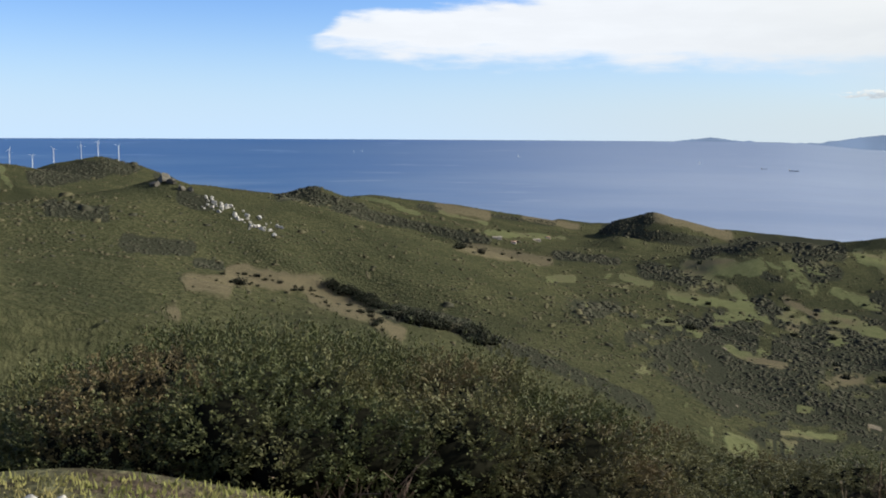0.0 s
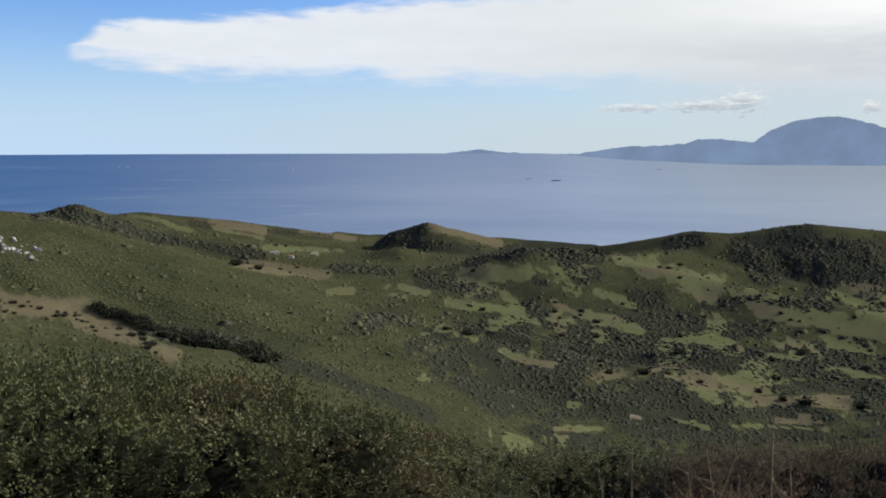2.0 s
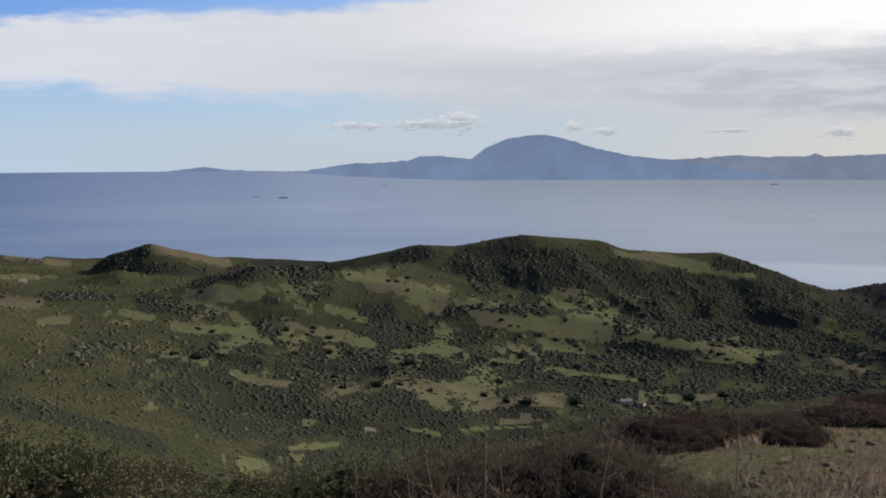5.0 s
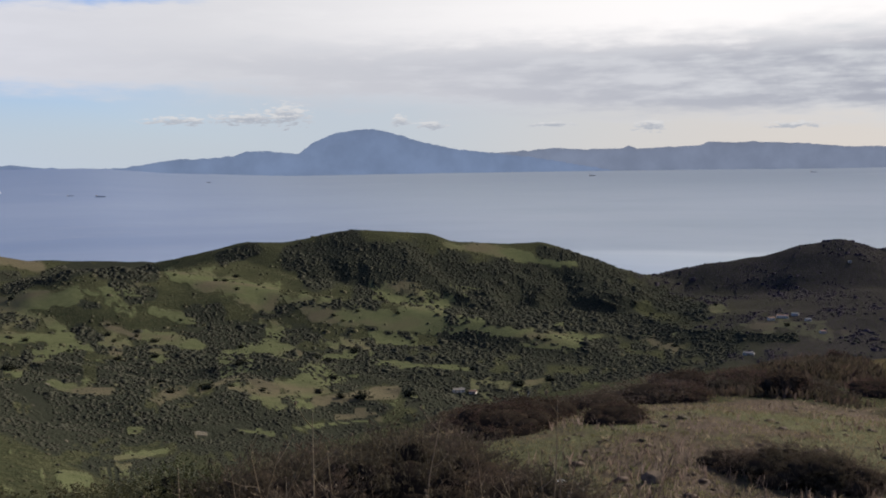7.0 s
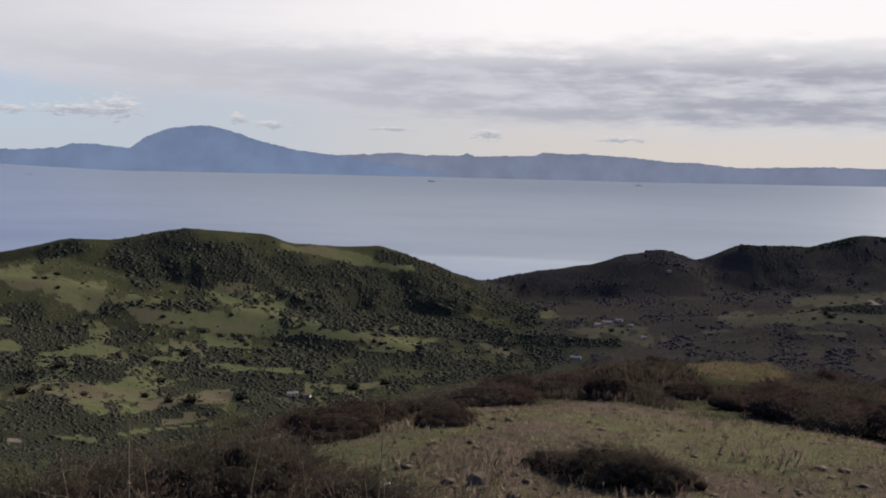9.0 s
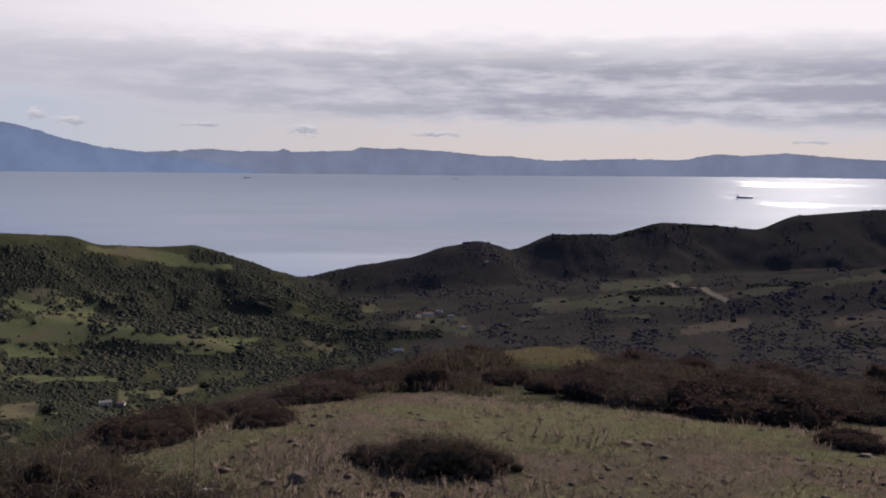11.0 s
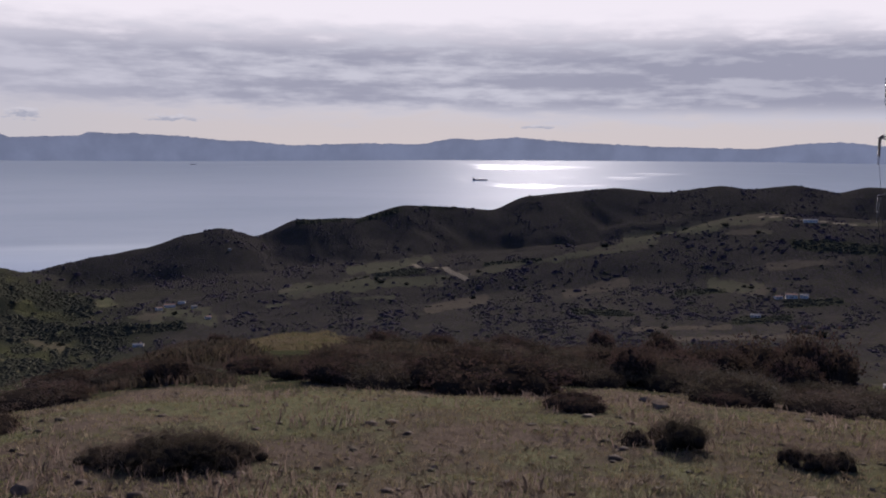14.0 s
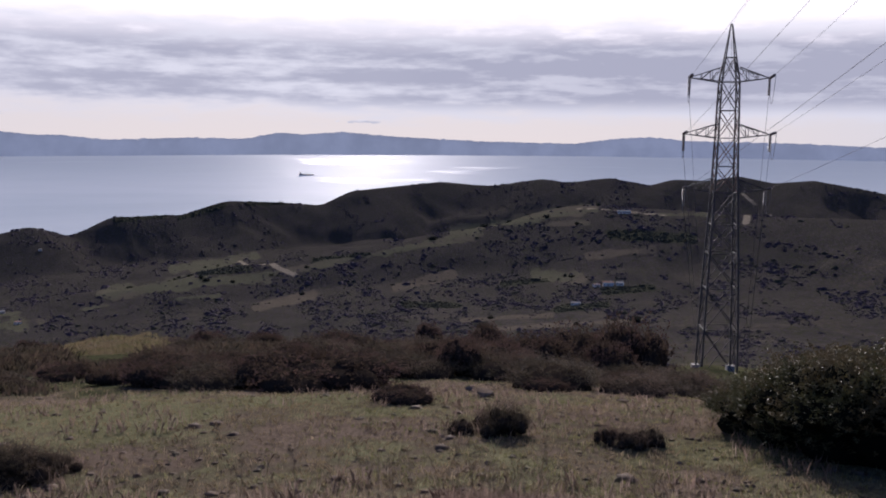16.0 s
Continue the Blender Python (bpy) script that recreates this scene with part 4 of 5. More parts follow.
def shrub(name, label, seed, radius, high, n_leaf, leaf, width, mat, inner, bark, upright=0.3, lobes=10, per=14, group="shrubs", fill=0.72, whole=False, sprig=1.0, core=1.0):
    """A shrub: stems, a dense dark core that paints in the shade inside, and a crown of single leaves on short twigs.
    """
    rng, r = random.Random(seed), np.random.RandomState(seed)
    ob = thing(name, (0, 0, -400), label, "shrub", group)
    masses = lobed(rng, radius, high, lobes)
    V, F = [], []
    for c, h in ([((0, 0, high * 0.30), (radius * 0.80, radius * 0.80, high * 0.60))] if whole else masses):
        bm = bmesh.new()
        bmesh.ops.create_icosphere(bm, subdivisions=2, radius=1.0)
        for v in bm.verts:
            q = fill + 0.22 * noise.noise(v.co * 2.3 + Vector((seed, c[0] * 5, c[1] * 5)))
            v.co = Vector((c[0] + v.co.x * h[0] * q, c[1] + v.co.y * h[1] * q, max(-0.1, c[2] + v.co.z * h[2] * q)))
        base = len(V)
        V += [tuple(v.co) for v in bm.verts]
        F += [tuple(base + v.index for v in f.verts) for f in bm.faces]
        bm.free()
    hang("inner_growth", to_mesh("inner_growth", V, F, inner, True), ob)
    n_tw = n_leaf // per
    area = np.array([h[0] * h[2] for c, h in masses])
    area[0] *= core
    pick = r.choice(len(masses), n_tw, p=area / area.sum())
    C, H = np.array([m[0] for m in masses])[pick], np.array([m[1] for m in masses])[pick]
    d = r.normal(size=(n_tw, 3))
    d[:, 2] = np.abs(d[:, 2]) * 1.0 - 0.42
    d /= np.linalg.norm(d, axis=1, keepdims=True)
    foot = C + d * H * r.uniform(0.62 if core == 1 else 0.8, 1.04, (n_tw, 1))
    out = d + np.array([0, 0, upright]) + r.normal(size=(n_tw, 3)) * 0.35
    out /= np.linalg.norm(out, axis=1, keepdims=True)
    reach = sprig * leaf * r.uniform(1.0, 3.6, (n_tw, 1)) * (1 + 0.8 * (r.uniform(size=(n_tw, 1)) > 0.9))
    along = r.uniform(0, 1, (n_tw, per, 1))
    P = foot[:, None] + out[:, None] * reach[:, None] * along + r.normal(size=(n_tw, per, 3)) * leaf * 0.45
    ax = out[:, None] * (0.5 + upright) + r.normal(size=(n_tw, per, 3)) * 0.6
    P, ax = P.reshape(-1, 3), ax.reshape(-1, 3)
    ok = P[:, 2] > 0.02
    lv, lf = leaf_arrays(P[ok], ax[ok], leaf * r.uniform(0.6, 1.25, ok.sum()), width, seed)
    hang("crown", to_mesh("crown", lv, lf, mat), ob)
    for i in range(3):
        a = rng.uniform(0, 6.28)
        t = Vector((math.cos(a) * radius * rng.uniform(.2, .5), math.sin(a) * radius * rng.uniform(.2, .5), high * rng.uniform(0.5, 0.7)))
        hang("stem", tubes("stem", [([(t.x * .15, t.y * .15, -0.15), t * 0.5, t], [0.03, 0.022, 0.01])], bark, 5), ob)
    return ob


M_BARK = plain("bark", (0.085, 0.065, 0.05), 0.9, 0, 0.4, 8)
# near-black core colour, put in as the shade between the leaves
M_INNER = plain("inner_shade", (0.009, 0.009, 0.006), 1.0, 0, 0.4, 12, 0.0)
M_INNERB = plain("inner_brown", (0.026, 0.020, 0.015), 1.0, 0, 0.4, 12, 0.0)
M_LENTISK = leaf_material("lentisk", (0.018, 0.024, 0.010), (0.090, 0.097, 0.038), (0.100, 0.094, 0.042), 0.55, 0.10, 2.2, 0.2)
M_LENTISK_RED = leaf_material("lentisk_rusty", (0.022, 0.025, 0.010), (0.088, 0.084, 0.036), (0.100, 0.076, 0.038), 0.55, 0.10, 2.2, 0.2)
M_HEATH = leaf_material("heath", (0.034, 0.029, 0.020), (0.098, 0.080, 0.053), (0.104, 0.074, 0.056), 0.8, 0.05, 2.0, 0.3)
M_FAR = leaf_material("far_shrub", (0.030, 0.022, 0.017), (0.082, 0.058, 0.041), (0.088, 0.056, 0.045), 0.9, 0.0, 1.6, 0.3)
M_STRAW = leaf_material("straw", (0.15, 0.116, 0.078), (0.34, 0.277, 0.19), (0.20, 0.15, 0.104), 0.8, 0.05, 3.0, 0.45)
M_BLADE = leaf_material("grass_blade", (0.095, 0.098, 0.043), (0.190, 0.176, 0.082), (0.190, 0.150, 0.090), 0.7, 0.05, 3.0, 0.4)
M_ROCK = plain("limestone", (0.33, 0.31, 0.28), 0.95, 0, 0.45, 2.0)
M_STONE = plain("earthy_stone", (0.15, 0.115, 0.085), 1.0, 0, 0.5, 6.0, 0.0)
M_CRAG = plain("dark_crag", (0.075, 0.068, 0.055), 0.95, 0, 0.5, 0.4)
M_DEADWOOD = plain("dead_twigs", (0.17, 0.12, 0.09), 0.9, 0, 0.3, 8)
M_PALE = plain("bleached_wood", (0.36, 0.33, 0.29), 0.9, 0, 0.3, 8)

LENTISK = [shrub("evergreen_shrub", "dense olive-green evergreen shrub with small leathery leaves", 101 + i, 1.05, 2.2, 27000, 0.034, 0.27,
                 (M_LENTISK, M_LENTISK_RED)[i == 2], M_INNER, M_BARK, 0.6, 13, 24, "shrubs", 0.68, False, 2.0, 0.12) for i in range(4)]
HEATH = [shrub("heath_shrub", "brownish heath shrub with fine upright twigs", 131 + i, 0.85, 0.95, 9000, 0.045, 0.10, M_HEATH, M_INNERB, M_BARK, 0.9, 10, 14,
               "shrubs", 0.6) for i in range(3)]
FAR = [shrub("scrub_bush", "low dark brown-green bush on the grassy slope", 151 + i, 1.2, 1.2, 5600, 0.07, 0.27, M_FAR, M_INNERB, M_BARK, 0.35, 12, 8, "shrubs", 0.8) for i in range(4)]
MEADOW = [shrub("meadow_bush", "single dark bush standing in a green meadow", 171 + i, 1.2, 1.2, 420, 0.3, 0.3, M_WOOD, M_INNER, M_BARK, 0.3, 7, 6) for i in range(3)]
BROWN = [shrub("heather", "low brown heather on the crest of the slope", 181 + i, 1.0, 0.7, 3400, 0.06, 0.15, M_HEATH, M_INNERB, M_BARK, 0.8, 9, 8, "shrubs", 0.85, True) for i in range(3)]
SIZES = {"heather": 0.7, "evergreen_shrub": 2.2, "heath_shrub": 0.95, "scrub_bush": 1.2, "meadow_bush": 1.2}


def planted(kind, x, y, high, turn, lean=0.0, sink=0.05, wide=1.0):
    """Plants a copy, as high as given, and rooted in the ground."""
    k = 1.12 * high / SIZES[kind.name.split(".")[0]]
    return copy_thing(kind, Matrix.LocRotScale((x, y, ground_z(x, y) - sink), Euler((lean, 0, turn)), (k * wide, k * wide, k)))


# ---- the thicket below the viewpoint ----
TOPS = [(-60, -16), (-40, -15.5), (-25.7, -14.6), (-22.7, -13.3), (-19.6, -12.2), (-14.8, -11.3), (-9.8, -11.0), (-5.7, -12.0), (-1.2, -12.8),
        (2.3, -13.1), (5.2, -14.2), (7.6, -15.3), (11, -16.5), (16, -17.8), (22, -17.7), (27.6, -17.3), (32.8, -16.6), (37.8, -16.0),
        (42.6, -17.0), (45.7, -18.6)]


def top_angle(b):
    return float(np.interp(b, [t[0] for t in TOPS], [t[1] for t in TOPS]))


rg = random.Random(77)
for dist, step, drop in ((7.1, 1.0, 2.2), (7.9, 1.1, 0.7), (8.9, 1.25, 0.2), (10.4, 1.3, 0.1), (12.4, 1.5, 0.1), (14.6, 1.5, 0.2)):
    b = -37.0 + rg.uniform(0, 4)
    while b < 45.5:
        d = dist * rg.uniform(0.96, 1.05)
        east = b > 17
        x, y, _ = at(b, d)
        top = rise(d, top_angle(b) - drop * (0.35 if east else 1.0) - rg.uniform(-0.1, 0.8))
        h = top - ground_z(x, y)
        if h > 0.3 and not (east and d < 9.6) and not (b > 6 and d < 7.3):
            if b > 27 or (h < 0.6 and b > 12):
                kind = rg.choice(HEATH)
                planted(kind, x, y, h * 1.02, rg.uniform(0, 6.28), 0, 0.05, min(1.7, max(1.0, 1.3 / h)))
            else:
                kind = rg.choice(LENTISK + LENTISK[2:3] * 2 * (b > 3))
                planted(kind, x, y, h * 0.96, rg.uniform(0, 6.28), 0, 0.05, min(1.8, max(0.8, 2.0 / h)))
        b += math.degrees(step * rg.uniform(0.8, 1.2) / d)

# ---- shrubs on and beyond the crest of the grassy slope ----
CREST = [(40, -15.1), (45, -14.6), (48, -14.2), (52, -13.3), (58, -12.2), (62, -11.3), (65, -10.9), (70, -10.8), (75, -11.2), (82, -11.3), (88, -10.9), (93, -10.8),
         (98, -10.4), (100.4, -11.6), (102, -13.4), (107, -13.2), (120, -12.2)]


def crest_angle(b):
    """How high the shrubs on the crest reach, with a dip before the knoll."""
    return np.interp(b, [t[0] for t in CREST], [t[1] for t in CREST]) - 1.5 * np.exp(-((b - 67.4) / 2.8) ** 4)


for b, foot, top, width in ((98.2, -14.0, -10.4, 2.4), (95.4, -13.6, -11.0, 2.4), (92.6, -13.5, -11.3, 2.2), (79.6, -14.7, -12.5, 2.9), (83.0, -13.9, -12.8, 1.6),
                            (87.2, -13.7, -11.9, 2.2), (90.2, -13.9, -11.9, 1.6), (73.6, -13.7, -12.4, 1.7), (69.7, -13.7, -12.3, 1.6), (65.0, -13.4, -12.5, 1.8),
                            (43.4, -16.5, -14.7, 2.0), (45.6, -15.8, -14.4, 1.6), (50.5, -15.7, -14.6, 1.3), (54.3, -14.4, -13.4, 1.6), (58.0, -13.7, -12.6, 1.6),
                            (90.8, -17.2, -15.3, 0.75), (89.8, -17.0, -15.7, 0.5), (88.1, -17.2, -16.2, 0.35), (98.2, -17.5, -16.6, 0.45), (99.4, -17.3, -16.7, 0.4),
                            (96.9, -17.4, -16.8, 0.35), (102.2, -14.5, -13.3, 1.0), (84.6, -15.4, -14.5, 0.9), (93.4, -14.7, -13.9, 0.8)):
    p = spot(b, foot)
    d = math.hypot(p.x, p.y)
    kind = rg.choice(FAR if d > 20 else HEATH)
    h = max(0.3, rise(d + width * .3, top) - p.z)
    planted(kind, p.x, p.y, h * 1.25, rg.uniform(0, 6.28), 0, 0.25 * h, min(1.8, 0.6 * width / h))
for b, foot, top, width in ((58.4, -18.0, -16.7, 0.75), (59.8, -18.2, -16.3, 0.9), (61.4, -18.3, -16.2, 0.9), (63.0, -18.4, -16.7, 0.8), (56.8, -17.8, -17.0, 0.6),
                            (64.4, -18.3, -17.4, 0.5)):
    p = spot(b, foot)
    h = max(0.25, rise(math.hypot(p.x, p.y) + .3, top) - p.z)
    planted(rg.choice(HEATH), p.x, p.y, h * 1.25, rg.uniform(0, 6.28), 0, 0.25 * h, min(1.7, 0.75 * width / h))
made = 0
while made < 105:
    b, d = rg.uniform(41, 119), rg.uniform(26, 82)
    if 65.6 < b < 69.6 and 50 < d < 70:
        continue
    if b > 100 and d < 40:
        continue
    made += 1
    x, y, _ = at(b, d)
    h = min(rise(d, float(crest_angle(b)) - rg.uniform(-0.1, 1.5)) - ground_z(x, y), rg.uniform(0.5, 1.7))
    if h > 0.3:
        planted(rg.choice(FAR), x, y, h, rg.uniform(0, 6.28), 0, 0.05, min(1.5, rg.uniform(0.7, 1.4) / h))
made = 0
while made < 190:
    b, d = rg.uniform(40, 112), 26 * (78 / 26) ** rg.uniform(0, 1)
    if 65.2 < b < 70 and 48 < d < 72:
        continue
    made += 1
    x, y, _ = at(b, d)
    h = min(rise(d, float(crest_angle(b)) - rg.uniform(0.2, 1.2)) - ground_z(x, y), rg.uniform(0.35, 0.9))
    if h > 0.2:
        planted(rg.choice(BROWN), x, y, h, rg.uniform(0, 6.28), 0, 0.05, min(2.0, rg.uniform(0.7, 1.2) / h))
# ---- the large leafy shrub beside the grass ----
for b, d, top in ((105.0, 18.2, -13.6), (107.3, 17.4, -12.7), (109.8, 16.8, -11.9), (112.6, 16.6, -10.9), (115.8, 16.8, -10.2), (119, 17, -9.8), (108.6, 19.4, -12.0),
                  (112.6, 19.2, -10.9), (117, 19.4, -10.2), (106.0, 19.8, -12.9)):
    x, y, _ = at(b, d)
    h = rise(d, top) - ground_z(x, y)
    planted(LENTISK[2], x, y, h + 0.45, rg.uniform(0, 6.28), 0, 0.5, min(1.5, 2.4 / h))
# ---- single bushes in the far meadows ----
r_m = np.random.RandomState(91)
mb, md = r_m.uniform(-20, 104, 2600), np.exp(r_m.uniform(np.log(600), np.log(1900), 2600))
mx, my = md * np.sin(np.radians(mb)), md * np.cos(np.radians(mb))
g, h, p = cover(mx, my, height(mx, my))
for i in np.nonzero((np.maximum(g, h) > 0.55) & (p < 0.2))[0][:130]:
    planted(rg.choice(MEADOW), mx[i], my[i], rg.uniform(1.8, 4.2), rg.uniform(0, 6.28), 0, 0.3, rg.uniform(0.9, 1.3))
# ---- the hedgerow below the brown field, and low bushes in it ----
HEDGE = [(-7.0, -9.5), (-5.2, -10.1), (-3.6, -10.8), (-2.0, -11.6), (-0.2, -11.9), (1.4, -12.3), (2.8, -12.9)]
for i in range(64):
    t = rg.uniform(0, 1) * (len(HEDGE) - 1.001)
    (b0, a0), (b1, a1) = HEDGE[int(t)], HEDGE[int(t) + 1]
    p = spot(b0 + (b1 - b0) * (t % 1) + rg.uniform(-.25, .25), a0 + (a1 - a0) * (t % 1) + rg.uniform(-.12, .12), 330)
    tagged(planted(rg.choice(MEADOW), p.x, p.y, rg.uniform(2.4, 4.6), rg.uniform(0, 6.28), 0, 0.3, rg.uniform(0.9, 1.4)),
           "dark bush of the hedgerow below the brown field", "shrub", "hedgerow")
for i in range(46):
    t = rg.uniform(0, 1)
    p = spot(-13.6 + 10.4 * t + rg.uniform(-.6, .6), -8.7 - 3.1 * t * t + rg.uniform(-.45, .3), 330)
    tagged(planted(rg.choice(MEADOW), p.x, p.y, rg.uniform(0.7, 1.7), rg.uniform(0, 6.28), 0, 0.15, rg.uniform(0.9, 1.4)),
           "low dark bush in the brown field", "shrub", "field bushes")
for ob in LENTISK + HEATH + FAR + MEADOW + BROWN:      # the patterns themselves go back into the thicket, out of sight of the path
    i = (LENTISK + HEATH + FAR + MEADOW + BROWN).index(ob)
    x, y, _ = at(-42 - 2.2 * i, 10.0)
    ob.matrix_basis = Matrix.LocRotScale((x, y, ground_z(x, y) - 0.05), Euler((0, 0, i)), (1.0, 1.0, 1.0))


# ---- grass, straw and stalks ----
def blades(name, label, B, D, per, tall, wide, mat, seed, bend=0.5, spread=0.03):
    r = np.random.RandomState(seed)
    X, Y = D * np.sin(np.radians(B)), D * np.cos(np.radians(B))
    X, Y = np.repeat(X, per) + r.normal(0, spread, len(X) * per), np.repeat(Y, per) + r.normal(0, spread, len(Y) * per)
    Z = height(X, Y) - 0.01
    L = np.repeat(np.broadcast_to(tall, B.shape), per) * r.uniform(0.5, 1.3, len(X))
    a = r.uniform(0, 6.28, len(X))
    k = r.uniform(0, bend, len(X)) * L
    w = wide * r.uniform(0.7, 1.3, len(X))
    P = np.stack([X, Y, Z], -1)
    side = np.stack([-np.sin(a), np.cos(a), 0 * a], -1) * w[:, None]
    tip = P + np.stack([np.cos(a) * k, np.sin(a) * k, L], -1)
    mid = P + np.stack([np.cos(a) * k * .3, np.sin(a) * k * .3, L * .6], -1)
    V = np.stack([P - side, P + side, mid + side * .7, tip, mid - side * .7], 1).reshape(-1, 3)
    F = np.arange(len(V)).reshape(-1, 5)
    return tagged(new(name, to_mesh(name, V, F, mat)), label, "grass", kind="stuff")


r = np.random.RandomState(5)
B = r.uniform(30, 119, 26000)
D = np.exp(r.uniform(np.log(8.5), np.log(34), 26000))
n = fbm(D * np.sin(np.radians(B)), D * np.cos(np.radians(B)), 5, 41, 4)
ok = (n > -0.22) | (r.uniform(size=len(B)) < 0.35)
blades("grass", "short green winter grass with dry patches", B[ok], D[ok], 3, 0.065, 0.009, M_BLADE, 6)
M_TURF = leaf_material("fresh_grass", (0.150, 0.165, 0.050), (0.330, 0.330, 0.115), (0.300, 0.250, 0.110), 0.7, 0.05, 3.0, 0.4)
TB, TD = r.uniform(-75, 75, 15000), 5.5 * np.sqrt(r.uniform(0.03, 1, 15000))
n = fbm(TD * np.sin(np.radians(TB)), TD * np.cos(np.radians(TB)), 2.0, 45, 4)
ok = TD < 5.25 + 0.5 * n
blades("turf", "fresh green grass at the edge of the viewpoint", TB[ok], TD[ok], 3, 0.04, 0.006, M_TURF, 12, 0.8)
# heather grows close over the crest of the slope and beyond it
HB, HD = r.uniform(40, 119, 15000), np.exp(r.uniform(np.log(27), np.log(86), 15000))
HX, HY = HD * np.sin(np.radians(HB)), HD * np.cos(np.radians(HB))
n = fbm(HX, HY, 9, 49, 4)
room = EYE + HD * np.tan(np.radians(crest_angle(HB) - 0.25)) - height(HX, HY)
ok = (room > 0.15) & (n > -0.25) & (HD > 30.5 + 6 * n) & ~((np.abs(HB - 67.5 - 6 * n) < 3.2) & (HD > 44) & (HD < 74))
blades("heather_cover", "dark brown heather growing over the crest of the slope", HB[ok], HD[ok], 9, np.minimum(room[ok], 0.32 + 0.6 * n[ok]), 0.035, M_HEATH, 14, 0.7, 0.28)
B2, D2 = r.uniform(8, 119, 15000), np.concatenate([np.exp(r.uniform(np.log(8.0), np.log(30), 9000)), r.uniform(7.6, 12.5, 6000)])
n = fbm(D2 * np.sin(np.radians(B2)), D2 * np.cos(np.radians(B2)), 5, 41, 4)
ok = ((n < 0.12) | (D2 < 11)) & ((B2 > 30) | (D2 < 11.5))
blades("dry_grass", "pale dry straw and withered grass", B2[ok], D2[ok], 4, 0.10, 0.004, M_STRAW, 7, 0.9)

blades("knoll_grass", "dry grass on the knoll above the slope", r.uniform(63.5, 71.5, 2600), r.uniform(47, 73, 2600), 5, 0.2, 0.012, M_BLADE, 18, 0.8, 0.2)


B3, D3 = r.uniform(44, 117, 1500), np.exp(r.uniform(np.log(10), np.log(32), 1500))
k3 = np.exp(r.normal(-3.0, 0.55, 1500))
scatter("turf_cushion", "small dark cushions of dead plants in the turf", D3 * np.sin(np.radians(B3)), D3 * np.cos(np.radians(B3)), k3, k3 * 0.45, M_HEATH, 17)
M_WITHERED = leaf_material("withered", (0.110, 0.080, 0.068), (0.340, 0.268, 0.216), (0.205, 0.150, 0.122), 0.9, 0.0, 3.0, 0.5)
B4 = np.concatenate([r.uniform(44, 116, 2600), r.normal(90, 6.5, 9000), r.uniform(50, 112, 4000)])
D4 = np.concatenate([np.exp(r.uniform(np.log(9.2), np.log(26), 2600)), r.uniform(8.9, 11.8, 9000), r.uniform(8.8, 11.0, 4000)])
n = fbm(D4 * np.sin(np.radians(B4)), D4 * np.cos(np.radians(B4)), 2.4, 47, 3)
ok = n > -0.02
blades("withered_plants", "withered brown stems standing in the turf", B4[ok], D4[ok], 4, 0.21, 0.005, M_WITHERED, 9, 0.5)


def stalk(seed, tall):
    """A withered thistle stalk with a few side shoots and heads."""
    q = random.Random(seed)
    ob = thing("dry_stalk", (0, 0, -400), "pale withered stalk standing in dry grass", "plant", "dry stalks")
    a, k = q.uniform(0, 6.28), q.uniform(0.05, 0.25) * tall
    line = [Vector((math.cos(a) * k * t * t, math.sin(a) * k * t * t, tall * t - 0.02)) for t in (0, .3, .6, 1)]
    hang("stem", tubes("stem", [(line, [0.0045, 0.004, 0.0032, 0.002])], M_STRAW, 4), ob)
    for i in range(3):
        s0 = line[1].lerp(line[3], q.uniform(0.1, 0.9))
        e = s0 + Vector((q.uniform(-.12, .12), q.uniform(-.12, .12), q.uniform(0.05, 0.14)))
        twig = hang("side_shoot", tubes("side_shoot", [([s0, s0.lerp(e, .5) + Vector((0, 0, -.01)), e], [0.0026, 0.002, 0.0014])], M_STRAW, 4), ob)
        bm = bmesh.new()
        bmesh.ops.create_icosphere(bm, subdivisions=1, radius=0.007, matrix=Matrix.Translation(e) @ Matrix.Diagonal((1, 1, 1.4, 1)))
        part("seed_head", bm, M_STRAW, twig)
    return ob


STALKS = [stalk(201 + i, 0.38 + 0.09 * i) for i in range(5)]
for i in range(230):
    b = rg.uniform(9, 48) if i % 3 == 0 else rg.uniform(46, 108) if i % 3 == 1 else rg.uniform(76, 99)
    d = rg.uniform(7.7, 9.0) if b < 48 else rg.uniform(9.6, 14)
    x, y, _ = at(b, d)
    k = rg.uniform(0.6, 1.25) * (1.55 if b < 48 else 1.0)
    copy_thing(rg.choice(STALKS), Matrix.LocRotScale((x, y, ground_z(x, y)), Euler((rg.uniform(-.2, .2), rg.uniform(-.2, .2), rg.uniform(0, 6))), (k, k, k)))
for i, ob in enumerate(STALKS):
    x, y, _ = at(14 + 5 * i, 8.6)
    ob.matrix_basis = Matrix.Translation((x, y, ground_z(x, y)))


